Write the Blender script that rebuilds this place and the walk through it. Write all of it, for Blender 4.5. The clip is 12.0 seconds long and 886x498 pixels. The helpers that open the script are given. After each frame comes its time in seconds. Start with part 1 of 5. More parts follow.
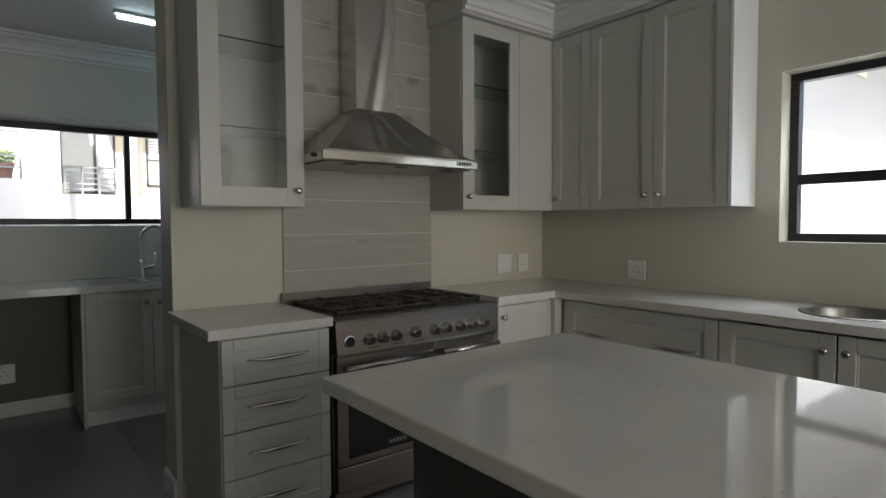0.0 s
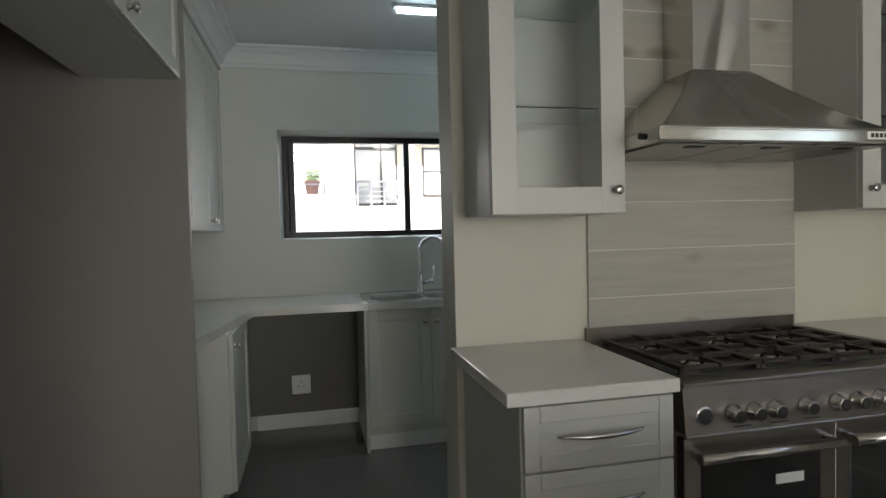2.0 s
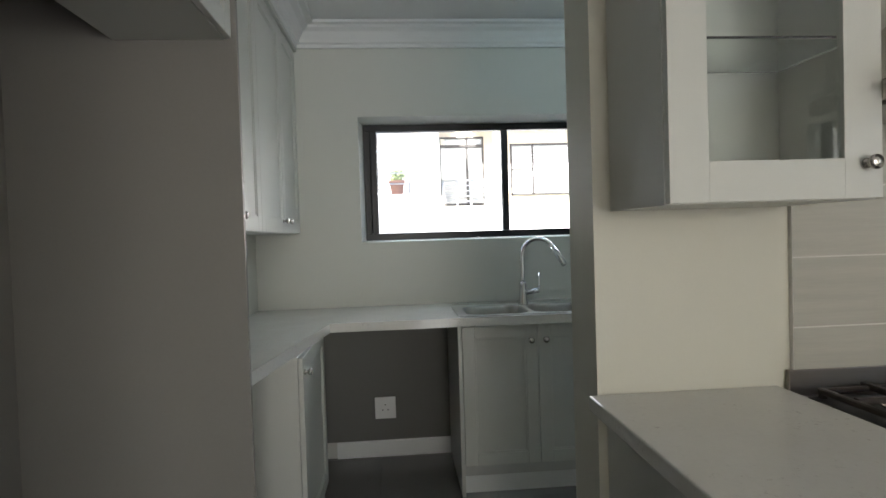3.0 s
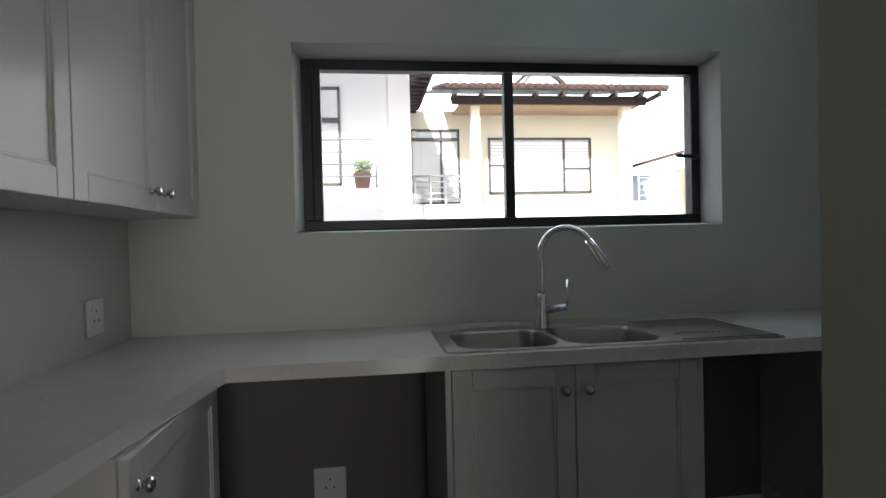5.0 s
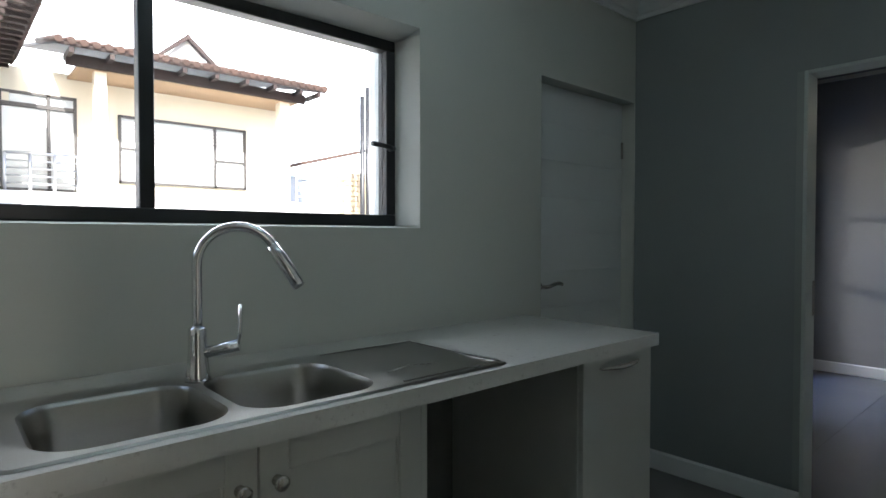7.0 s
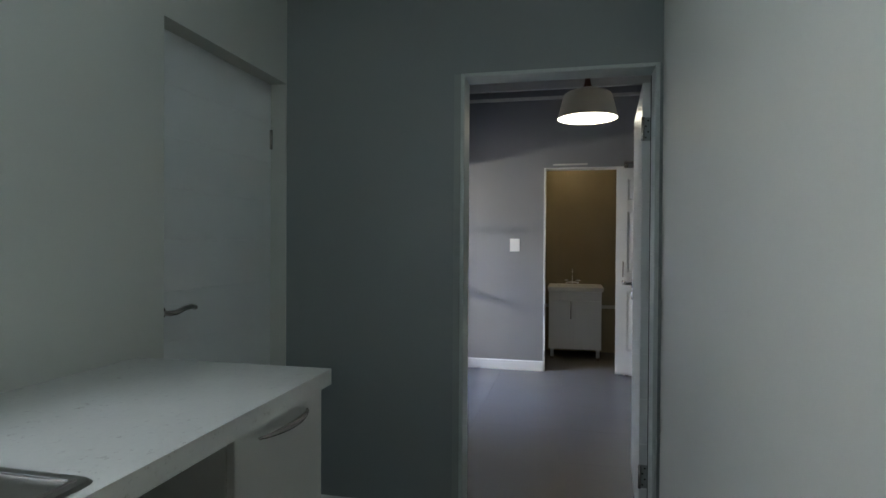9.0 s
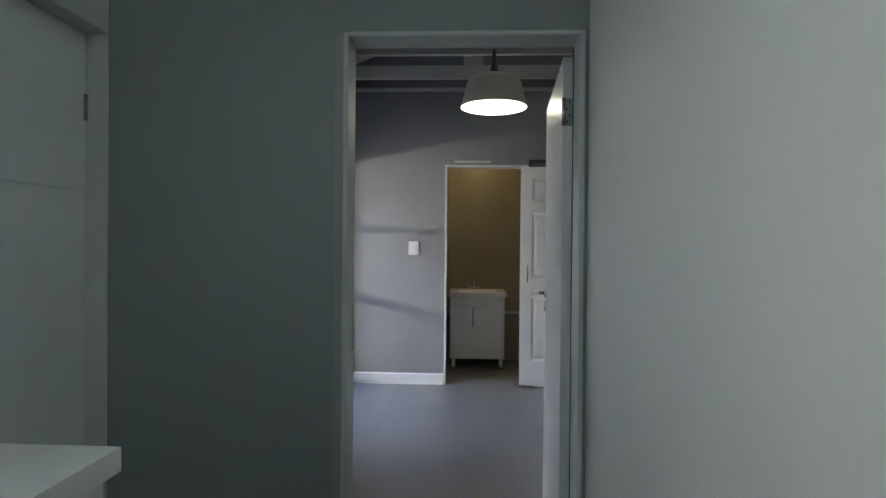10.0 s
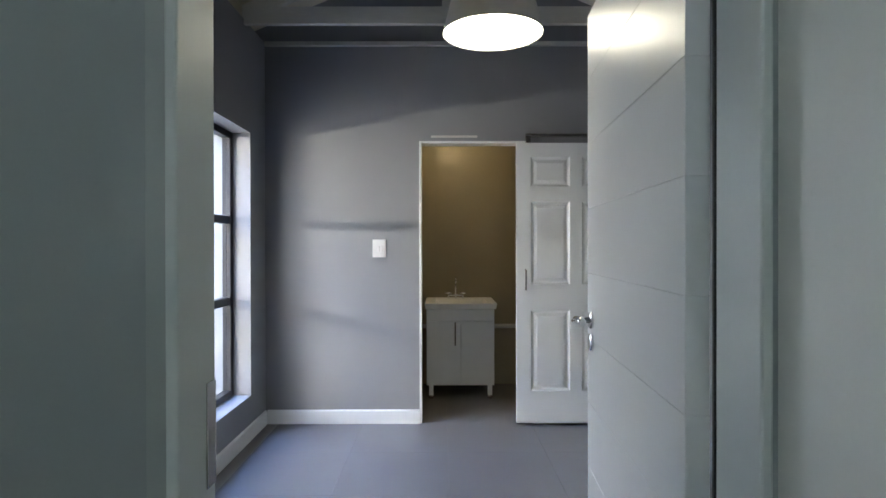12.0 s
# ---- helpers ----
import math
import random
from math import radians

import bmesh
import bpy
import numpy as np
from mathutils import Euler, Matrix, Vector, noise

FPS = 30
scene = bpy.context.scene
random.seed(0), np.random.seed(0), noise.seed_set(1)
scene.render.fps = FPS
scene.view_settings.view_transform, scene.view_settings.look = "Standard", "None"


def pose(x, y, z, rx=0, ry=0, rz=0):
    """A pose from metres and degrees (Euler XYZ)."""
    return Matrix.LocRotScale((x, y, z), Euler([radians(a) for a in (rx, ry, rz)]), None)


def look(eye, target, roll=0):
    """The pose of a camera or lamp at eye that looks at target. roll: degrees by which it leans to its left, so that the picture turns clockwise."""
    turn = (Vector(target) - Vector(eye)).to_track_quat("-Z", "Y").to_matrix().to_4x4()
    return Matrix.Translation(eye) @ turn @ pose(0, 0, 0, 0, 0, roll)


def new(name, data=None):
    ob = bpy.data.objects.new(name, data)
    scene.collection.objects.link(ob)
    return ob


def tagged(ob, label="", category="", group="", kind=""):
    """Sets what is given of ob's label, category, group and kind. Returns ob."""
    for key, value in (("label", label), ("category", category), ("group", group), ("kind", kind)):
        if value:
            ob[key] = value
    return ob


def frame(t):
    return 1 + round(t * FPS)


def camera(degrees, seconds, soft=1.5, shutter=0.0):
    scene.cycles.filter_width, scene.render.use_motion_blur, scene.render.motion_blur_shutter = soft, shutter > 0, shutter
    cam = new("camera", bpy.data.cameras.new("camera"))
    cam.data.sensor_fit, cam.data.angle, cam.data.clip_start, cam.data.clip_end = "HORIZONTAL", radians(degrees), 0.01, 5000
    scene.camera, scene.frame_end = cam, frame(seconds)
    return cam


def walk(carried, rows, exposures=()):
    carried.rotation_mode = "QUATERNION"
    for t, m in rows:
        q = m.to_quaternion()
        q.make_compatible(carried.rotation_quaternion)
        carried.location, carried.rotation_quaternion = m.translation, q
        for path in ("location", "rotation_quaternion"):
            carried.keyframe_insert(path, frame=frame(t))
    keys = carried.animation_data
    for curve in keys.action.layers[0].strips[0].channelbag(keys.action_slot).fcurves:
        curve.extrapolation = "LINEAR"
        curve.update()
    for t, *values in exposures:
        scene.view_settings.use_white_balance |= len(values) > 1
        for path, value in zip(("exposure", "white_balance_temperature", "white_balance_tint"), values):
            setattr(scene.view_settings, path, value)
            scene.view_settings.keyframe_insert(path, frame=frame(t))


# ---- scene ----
cam = camera(75.7, 12.0)
PATH = [
    (0, (-0.048, 1.227, 1.296), (1.188, 2.797, 1.207), -0.3),
    (0.5, (0.007, 1.37, 1.313), (1.049, 3.075, 1.222), -0.5),
    (1, (-0.001, 1.54, 1.32), (0.867, 3.34, 1.237), -0.8),
    (1.5, (0.02, 1.761, 1.327), (0.703, 3.639, 1.245), -1.1),
    (2, (0.083, 2.014, 1.33), (0.527, 3.963, 1.267), -1.4),
    (2.5, (0.104, 2.298, 1.317), (0.332, 4.285, 1.259), -1.7),
    (3, (0.083, 2.608, 1.33), (0.24, 4.601, 1.279), -1.8),
    (4.8, (0.14, 3.66, 1.275), (0.307, 5.653, 1.245), -1.6),
    (5, (0.147, 3.747, 1.259), (0.409, 5.729, 1.224), -1.4),
    (5.5, (0.205, 3.946, 1.269), (0.685, 5.887, 1.229), -1.2),
    (6, (0.248, 4.112, 1.272), (1.016, 5.958, 1.225), -0.9),
    (6.5, (0.268, 4.276, 1.274), (1.332, 5.969, 1.222), -0.4),
    (7, (0.315, 4.387, 1.265), (1.645, 5.88, 1.22), -0.0),
    (7.5, (0.402, 4.498, 1.261), (1.939, 5.777, 1.221), 0.3),
    (7.7, (0.477, 4.541, 1.251), (2.078, 5.738, 1.223), 0.4),
    (9.3, (0.915, 4.774, 1.27), (2.895, 5.061, 1.251), 0.6),
    (9.5, (1.029, 4.777, 1.258), (3.018, 4.99, 1.244), 0.8),
    (10, (1.293, 4.793, 1.277), (3.291, 4.884, 1.265), 0.5),
    (10.5, (1.611, 4.836, 1.276), (3.611, 4.866, 1.266), 0.2),
    (11, (1.868, 4.866, 1.286), (3.868, 4.875, 1.273), 0.3),
    (11.5, (2.171, 4.856, 1.276), (4.171, 4.855, 1.266), 0.2),
    (12, (2.455, 4.854, 1.265), (4.455, 4.85, 1.256), -0.1),
]
walk(cam, [(t, look(eye, target, roll)) for t, eye, target, roll in PATH],
     exposures=[(0, 1.68, 6120, 10), (1, 2.05, 6100, 10), (2.5, 2.45, 6080, 10), (3.1, 2.68, 6100, 10), (4.8, 1.80, 6150, 10), (5.4, 1.64, 6150, 10), (6, 1.42, 6150, 10), (6.5, 1.72, 6130, 10), (7.0, 2.35, 6050, 10), (7.7, 2.6, 6050, 10), (9.5, 3.0, 6120, 10), (10.5, 3.35, 6120, 10), (11.5, 3.75, 6080, 10), (12, 3.68, 6050, 10)])

# ---- world and lights ----
world = bpy.data.worlds.new("sky")
scene.world = world
world.use_nodes = True
wn = world.node_tree.nodes
sky = wn.new("ShaderNodeTexSky")
sky.sky_type, sky.sun_disc = "NISHITA", False
sky.dust_density = 3.0
sky.sun_elevation, sky.sun_rotation = radians(39), radians(197.4)
wn["Background"].inputs[1].default_value = 0.14
world.node_tree.links.new(sky.outputs[0], wn["Background"].inputs[0])

sun = new("sun", bpy.data.lights.new("sun", "SUN"))
sun.data.energy, sun.data.angle, sun.data.color = 5.0, radians(0.5), (1, 0.95, 0.87)
sun.matrix_world = look((-2.5, -8, 6.8), (0, 0, 0))


def area(name, eye, target, w, h, power, color=(1, 1, 1)):
    lamp = new(name, bpy.data.lights.new(name, "AREA"))
    lamp.data.shape, lamp.data.size, lamp.data.size_y, lamp.data.energy, lamp.data.color = "RECTANGLE", w, h, power, color
    lamp.matrix_world = look(eye, target)
    return lamp


# area lamps added outside the windows to stand in for sky light
area("kitchen_sky_fill", (3.75, 1.68, 2.75), (1.6, 1.75, 1.0), 1.5, 0.7, 22, (0.93, 0.97, 1))
# unseen lamp in a made-up opening, brightens the kitchen from behind
area("back_opening_fill", (1.65, -3.55, 1.42), (1.45, 0, 0.95), 2.3, 1.65, 13.5, (1, 0.97, 0.91))
area("bedroom_sky_fill", (5.6, 7.35, 3.0), (6.0, 5.6, 0.5), 1.6, 1.0, 13.0, (0.26, 0.45, 1))
area("scullery_sky_fill", (0.60, 6.95, 2.85), (1.25, 5.0, 0.7), 1.7, 0.7, 2.4, (0.86, 0.94, 1))
# lamp added in the garden, imitates sunlight bounced into the bedroom
area("bedroom_bounce_fill", (3.7, 8.6, 1.52), (6.3, 5.8, 1.45), 0.9, 0.12, 7.5, (1, 0.90, 0.76))


def bulb(name, place, power, radius, color):
    lamp = new(name, bpy.data.lights.new(name, "POINT"))
    lamp.data.energy, lamp.data.shadow_soft_size, lamp.data.color = power, radius, color
    lamp.location = place
    return lamp


bulb("bathroom_bulb", (7.05, 4.75, 2.22), 0.4, 0.04, (1, 0.72, 0.35))


# ---- materials ----
def material(name, color, rough=0.5, metal=0.0, spread=0.08, scale=3.0, fine=60.0, bump=0.05, coat=0.0, stretch=(1, 1, 1), random_tone=0.0):
    """A surface whose tone varies at two scales, with a fine relief."""
    m = bpy.data.materials.new(name)
    m.use_nodes = True
    n, l = m.node_tree.nodes, m.node_tree.links
    b = n["Principled BSDF"]
    co = n.new("ShaderNodeTexCoord")
    mp = n.new("ShaderNodeMapping")
    mp.inputs["Scale"].default_value, mp.inputs["Location"].default_value = stretch, (0.37, 1.13, 0.71)
    l.new(co.outputs["Object"], mp.inputs[0])
    big, small = n.new("ShaderNodeTexNoise"), n.new("ShaderNodeTexNoise")
    for t, s in ((big, scale), (small, fine)):
        t.inputs["Scale"].default_value, t.inputs["Detail"].default_value = s, 4
        l.new(mp.outputs[0], t.inputs[0])
    mix = n.new("ShaderNodeMath")
    mix.operation = "MULTIPLY_ADD"
    l.new(small.outputs[0], mix.inputs[0])
    mix.inputs[1].default_value = 0.4
    l.new(big.outputs[0], mix.inputs[2])
    ramp = n.new("ShaderNodeMapRange")
    ramp.inputs[1].default_value, ramp.inputs[2].default_value = 0.4, 1.0
    ramp.inputs[3].default_value, ramp.inputs[4].default_value = 1 - spread, 1 + spread
    l.new(mix.outputs[0], ramp.inputs[0])
    tone = ramp.outputs[0]
    if random_tone:
        info, rr, mul = n.new("ShaderNodeObjectInfo"), n.new("ShaderNodeMapRange"), n.new("ShaderNodeMath")
        rr.inputs[3].default_value, rr.inputs[4].default_value = 1 - random_tone, 1 + random_tone
        l.new(info.outputs["Random"], rr.inputs[0])
        mul.operation = "MULTIPLY"
        l.new(tone, mul.inputs[0]), l.new(rr.outputs[0], mul.inputs[1])
        tone = mul.outputs[0]
    col = n.new("ShaderNodeVectorMath")
    col.operation = "SCALE"
    col.inputs[0].default_value = color
    l.new(tone, col.inputs["Scale"])
    l.new(col.outputs[0], b.inputs["Base Color"])
    rg = n.new("ShaderNodeMapRange")
    rg.inputs[3].default_value, rg.inputs[4].default_value = max(0.02, rough * 0.85), min(1, rough * 1.15)
    l.new(big.outputs[0], rg.inputs[0])
    l.new(rg.outputs[0], b.inputs["Roughness"])
    b.inputs["Metallic"].default_value = metal
    b.inputs["Coat Weight"].default_value = coat
    b.inputs["Coat Roughness"].default_value = 0.08
    if bump:
        bp = n.new("ShaderNodeBump")
        bp.inputs["Strength"].default_value, bp.inputs["Distance"].default_value = bump, 0.004
        l.new(small.outputs[0], bp.inputs["Height"])
        l.new(bp.outputs[0], b.inputs["Normal"])
    return m


def glow(name, color, strength):
    m = bpy.data.materials.new(name)
    m.use_nodes = True
    b = m.node_tree.nodes["Principled BSDF"]
    b.inputs["Base Color"].default_value = (*color, 1)
    b.inputs["Emission Color"].default_value, b.inputs["Emission Strength"].default_value = (*color, 1), strength
    return m


def quartz():
    """Pale engineered stone with small grey specks and faint clouding."""
    m = material("pale_quartz", (0.66, 0.645, 0.61), 0.055, spread=0.06, scale=4, fine=90, bump=0.0)
    n, l = m.node_tree.nodes, m.node_tree.links
    b = n["Principled BSDF"]
    old = b.inputs["Base Color"].links[0].from_socket
    v = n.new("ShaderNodeTexNoise")
    v.inputs["Scale"].default_value, v.inputs["Detail"].default_value, v.inputs["Roughness"].default_value = 55, 6, 0.75
    co = n.new("ShaderNodeTexCoord")
    l.new(co.outputs["Object"], v.inputs[0])
    r = n.new("ShaderNodeMapRange")
    r.inputs[1].default_value, r.inputs[2].default_value, r.inputs[3].default_value, r.inputs[4].default_value = 0.585, 0.69, 0.0, 0.42
    l.new(v.outputs[0], r.inputs[0])
    mix = n.new("ShaderNodeMix")
    mix.data_type = "RGBA"
    patch, gate, amount = n.new("ShaderNodeTexNoise"), n.new("ShaderNodeMapRange"), n.new("ShaderNodeMath")
    patch.inputs["Scale"].default_value, patch.inputs["Detail"].default_value = 6, 3
    l.new(co.outputs["Object"], patch.inputs[0])
    gate.inputs[1].default_value, gate.inputs[2].default_value, gate.inputs[3].default_value, gate.inputs[4].default_value = 0.42, 0.62, 0.25, 1.6
    l.new(patch.outputs[0], gate.inputs[0])
    amount.operation = "MULTIPLY"
    l.new(r.outputs[0], amount.inputs[0]), l.new(gate.outputs[0], amount.inputs[1])
    l.new(amount.outputs[0], mix.inputs[0]), l.new(old, mix.inputs[6])
    mix.inputs[7].default_value = (0.30, 0.27, 0.24, 1)
    l.new(mix.outputs[2], b.inputs["Base Color"])
    return m


def glass_pane(name, tint=(1, 1, 1)):
    m = bpy.data.materials.new(name)
    m.use_nodes = True
    b = m.node_tree.nodes["Principled BSDF"]
    b.inputs["Base Color"].default_value = (*tint, 1)
    b.inputs["Roughness"].default_value, b.inputs["Transmission Weight"].default_value, b.inputs["IOR"].default_value = 0.0, 1.0, 1.45
    return m


M_WALL = material("cream_wall_paint", (0.60, 0.58, 0.495), 0.5, spread=0.03, scale=1.2, fine=180, bump=0.05)
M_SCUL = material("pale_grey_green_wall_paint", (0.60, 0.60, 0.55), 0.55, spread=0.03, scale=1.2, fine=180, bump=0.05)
# paler than M_SCUL: window light on the south wall is put into it
M_PALE = material("window_lit_wall_tone", (0.78, 0.775, 0.72), 0.5, spread=0.03, scale=1.2, fine=180, bump=0.05)
# darker than the other walls: the end wall's shade is in this colour
M_END = material("end_wall_shade_tone", (0.285, 0.305, 0.30), 0.5, spread=0.03, scale=1.2, fine=180, bump=0.05)
# shade on the door frame's front face is put into this grey
M_EDGE = material("frame_shade_grey", (0.33, 0.345, 0.33), 0.4, spread=0.03, scale=2, fine=150, bump=0.03)
M_JAMB = material("pale_grey_gloss_paint", (0.52, 0.555, 0.53), 0.42, spread=0.03, scale=2, fine=150, bump=0.03)
M_BED = material("grey_wall_paint", (0.255, 0.26, 0.27), 0.45, spread=0.03, scale=1.2, fine=180, bump=0.05)
M_CEIL = material("white_ceiling_paint", (0.74, 0.74, 0.73), 0.6, spread=0.02, scale=1, fine=120, bump=0.03)
M_CAB = material("light_grey_cabinet_lacquer", (0.55, 0.55, 0.51), 0.33, spread=0.03, scale=2, fine=200, bump=0.02)
M_CABIN = material("grey_cabinet_board", (0.50, 0.50, 0.48), 0.45, spread=0.04, scale=2, fine=200, bump=0.02)
M_TOP = quartz()
def brushed_steel(name, color, rough):
    """Sheet steel with a sideways brushed grain."""
    m = material(name, color, rough, 1.0, spread=0.035, scale=6, fine=120, bump=0.012, stretch=(1, 1, 12))
    n, l = m.node_tree.nodes, m.node_tree.links
    tangent = n.new("ShaderNodeTangent")
    tangent.direction_type, tangent.axis = "RADIAL", "Z"
    n["Principled BSDF"].inputs["Anisotropic"].default_value = 0.7
    n["Principled BSDF"].inputs["Anisotropic Rotation"].default_value = 0.25
    l.new(tangent.outputs[0], n["Principled BSDF"].inputs["Tangent"])
    return m


M_STEEL = brushed_steel("brushed_steel", (0.25, 0.222, 0.195), 0.33)
M_HOOD = brushed_steel("brushed_hood_steel", (0.58, 0.56, 0.52), 0.19)
M_SINK = material("satin_sink_steel", (0.33, 0.32, 0.30), 0.30, 1.0, spread=0.06, scale=8, fine=150, bump=0.02)
M_CHROME = material("polished_chrome", (0.80, 0.80, 0.81), 0.07, 1.0, spread=0.02, bump=0.0)
M_NICKEL = material("brushed_nickel", (0.52, 0.49, 0.46), 0.26, 1.0, spread=0.04, bump=0.0)
M_IRON = material("black_cast_iron", (0.030, 0.022, 0.018), 0.5, 0.0, spread=0.3, scale=20, fine=200, bump=0.15)
M_BLACK = material("black_enamel", (0.02, 0.02, 0.02), 0.45, spread=0.2, bump=0.0)
M_OVEN = material("dark_oven_glass", (0.015, 0.015, 0.016), 0.06, spread=0.1, bump=0.0, coat=0.4)
M_ALU = material("black_powder_coated_aluminium", (0.022, 0.022, 0.024), 0.38, 0.2, spread=0.15, scale=5, fine=250, bump=0.03)
M_WHITE = material("white_gloss_paint", (0.78, 0.79, 0.78), 0.33, spread=0.02, scale=3, fine=120, bump=0.03)
M_PLASTIC = material("white_plastic", (0.80, 0.80, 0.78), 0.3, spread=0.02, bump=0.0)
# near-black that stands for the shade in gaps and pin holes
M_HOLE = material("gap_shade_black", (0.03, 0.03, 0.03), 0.6, bump=0.0)
M_FLOOR = material("grey_floor_tile", (0.20, 0.193, 0.183), 0.26, spread=0.04, scale=1.7, fine=45, bump=0.0, random_tone=0.006)
M_GROUT = material("grey_grout", (0.21, 0.20, 0.19), 0.8, bump=0.1)
M_PLASTER = material("pale_tile_joint", (0.66, 0.64, 0.60), 0.8, bump=0.1)
M_PLANK = material("limed_wood_tile", (0.40, 0.385, 0.335), 0.42, spread=0.10, scale=5, fine=30, bump=0.08, stretch=(0.5, 1, 7), random_tone=0.06)
nodes, links = M_PLANK.node_tree.nodes, M_PLANK.node_tree.links
tone = nodes["Principled BSDF"].inputs["Base Color"].links[0].from_socket
place, cells, knots, dark = nodes.new("ShaderNodeTexCoord"), nodes.new("ShaderNodeTexVoronoi"), nodes.new("ShaderNodeMapRange"), nodes.new("ShaderNodeMix")
squash = nodes.new("ShaderNodeMapping")
squash.inputs["Scale"].default_value = (3.2, 1, 6)
links.new(place.outputs["Object"], squash.inputs[0]), links.new(squash.outputs[0], cells.inputs[0])
cells.inputs["Scale"].default_value = 1.0
knots.inputs[1].default_value, knots.inputs[2].default_value, knots.inputs[3].default_value, knots.inputs[4].default_value = 0.05, 0.22, 0.75, 0.0
links.new(cells.outputs["Distance"], knots.inputs[0]), links.new(knots.outputs[0], dark.inputs[0])
dark.data_type = "RGBA"
links.new(tone, dark.inputs[6]), links.new(dark.outputs[2], nodes["Principled BSDF"].inputs["Base Color"])
dark.inputs[7].default_value = (0.20, 0.16, 0.11, 1)
M_RAFTER = material("whitewashed_timber", (0.62, 0.61, 0.57), 0.6, spread=0.12, scale=4, fine=50, bump=0.15, stretch=(2, 0.4, 2))
M_BOARD = material("cream_ceiling_board", (0.72, 0.68, 0.57), 0.6, spread=0.10, scale=2, fine=50, bump=0.1)
M_SHADE = material("pale_grey_lamp_shade", (0.72, 0.70, 0.68), 0.45, spread=0.03, bump=0.0)
M_SHADE_IN = material("white_shade_lining", (0.85, 0.84, 0.80), 0.5, spread=0.02, bump=0.0)
for shade, share in ((M_SHADE, 0.035), (M_SHADE_IN, 0.07)):
    nodes, links = shade.node_tree.nodes, shade.node_tree.links
    thin, both = nodes.new("ShaderNodeBsdfTranslucent"), nodes.new("ShaderNodeMixShader")
    thin.inputs[0].default_value = (0.70, 0.70, 0.70, 1)
    both.inputs[0].default_value = share
    links.new(nodes["Principled BSDF"].outputs[0], both.inputs[1]), links.new(thin.outputs[0], both.inputs[2])
    links.new(both.outputs[0], nodes["Material Output"].inputs[0])
M_WOOD = material("reddish_brown_wood", (0.16, 0.07, 0.045), 0.45, spread=0.25, scale=10, fine=80, bump=0.08, stretch=(1, 1, 0.2))
M_BATH = material("tan_bathroom_tile", (0.28, 0.245, 0.168), 0.35, spread=0.08, scale=3, fine=80, bump=0.03)
M_DARK = material("charcoal_island_panel", (0.06, 0.06, 0.06), 0.45, spread=0.1, bump=0.03)
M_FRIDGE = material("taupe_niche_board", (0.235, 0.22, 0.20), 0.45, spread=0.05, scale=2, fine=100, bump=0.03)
M_STRIP = material("under_worktop_taupe", (0.165, 0.163, 0.147), 0.7, spread=0.07, scale=2, fine=80, bump=0.08)
M_RENDER = material("white_house_render", (0.62, 0.61, 0.59), 0.8, spread=0.05, scale=1.5, fine=60, bump=0.2)
M_OUTER = material("pale_grey_house_render", (0.42, 0.43, 0.44), 0.8, spread=0.05, scale=1.5, fine=60, bump=0.2)
M_CREAM = material("cream_house_render", (0.74, 0.68, 0.55), 0.8, spread=0.05, scale=1.5, fine=60, bump=0.2)
# shade on the garage wall is put into this blue-grey
M_GARAGE = material("garage_wall_shade_tone", (0.30, 0.34, 0.40), 0.8, spread=0.06, scale=1.5, fine=60, bump=0.2)
M_ROOF = material("brown_clay_roof_tile", (0.048, 0.027, 0.020), 0.9, spread=0.3, scale=3, fine=40, bump=0.2, random_tone=0.2)
M_SOFFIT = material("tan_soffit_board", (0.42, 0.29, 0.18), 0.7, spread=0.12, scale=4, fine=50, bump=0.1)
M_TIMBER = material("dark_stained_eaves_timber", (0.024, 0.013, 0.011), 0.8, spread=0.25, scale=6, fine=50, bump=0.15)
# pale base colour imitates bright sky mirrored in the house panes
M_PANE_OUT = material("pane_sky_reflection_grey", (0.42, 0.43, 0.42), 0.12, 0.1, spread=0.1, bump=0.0)
M_BRONZE = material("bronze_house_window_frame", (0.05, 0.045, 0.042), 0.4, 0.2, spread=0.15, bump=0.02)
M_BLIND = material("white_blind_slat", (0.75, 0.75, 0.74), 0.6, bump=0.0)
M_RAIL = material("galvanised_balcony_rail", (0.55, 0.56, 0.57), 0.35, 0.9, spread=0.08, bump=0.02)
M_LEAF = material("green_pot_plant_leaf", (0.19, 0.24, 0.11), 0.5, spread=0.35, scale=8, fine=60, bump=0.1)
M_POT = material("terracotta_pot", (0.24, 0.13, 0.10), 0.7, spread=0.15, scale=8, fine=60, bump=0.15)
M_STONE = material("tan_stacked_stone", (0.45, 0.36, 0.24), 0.8, spread=0.15, scale=6, fine=60, bump=0.3, random_tone=0.2)
M_GROUND = material("pale_paving_ground", (0.30, 0.285, 0.265), 0.8, spread=0.15, scale=0.8, fine=30, bump=0.2)
G_WIN, G_CAB = glass_pane("window_glass"), glass_pane("cabinet_glass", (0.93, 0.97, 0.95))
L_TUBE = glow("lit_led_diffuser", (0.76, 0.96, 1), 2.5)
L_BULB = glow("lit_shade_diffuser", (1, 0.90, 0.66), 1.15)
L_SKY_PANEL = glow("glowing_sky_panel", (0.86, 0.94, 1), 0.36)
L_SPOT = glow("lit_downlight", (1, 0.75, 0.4), 2.5)


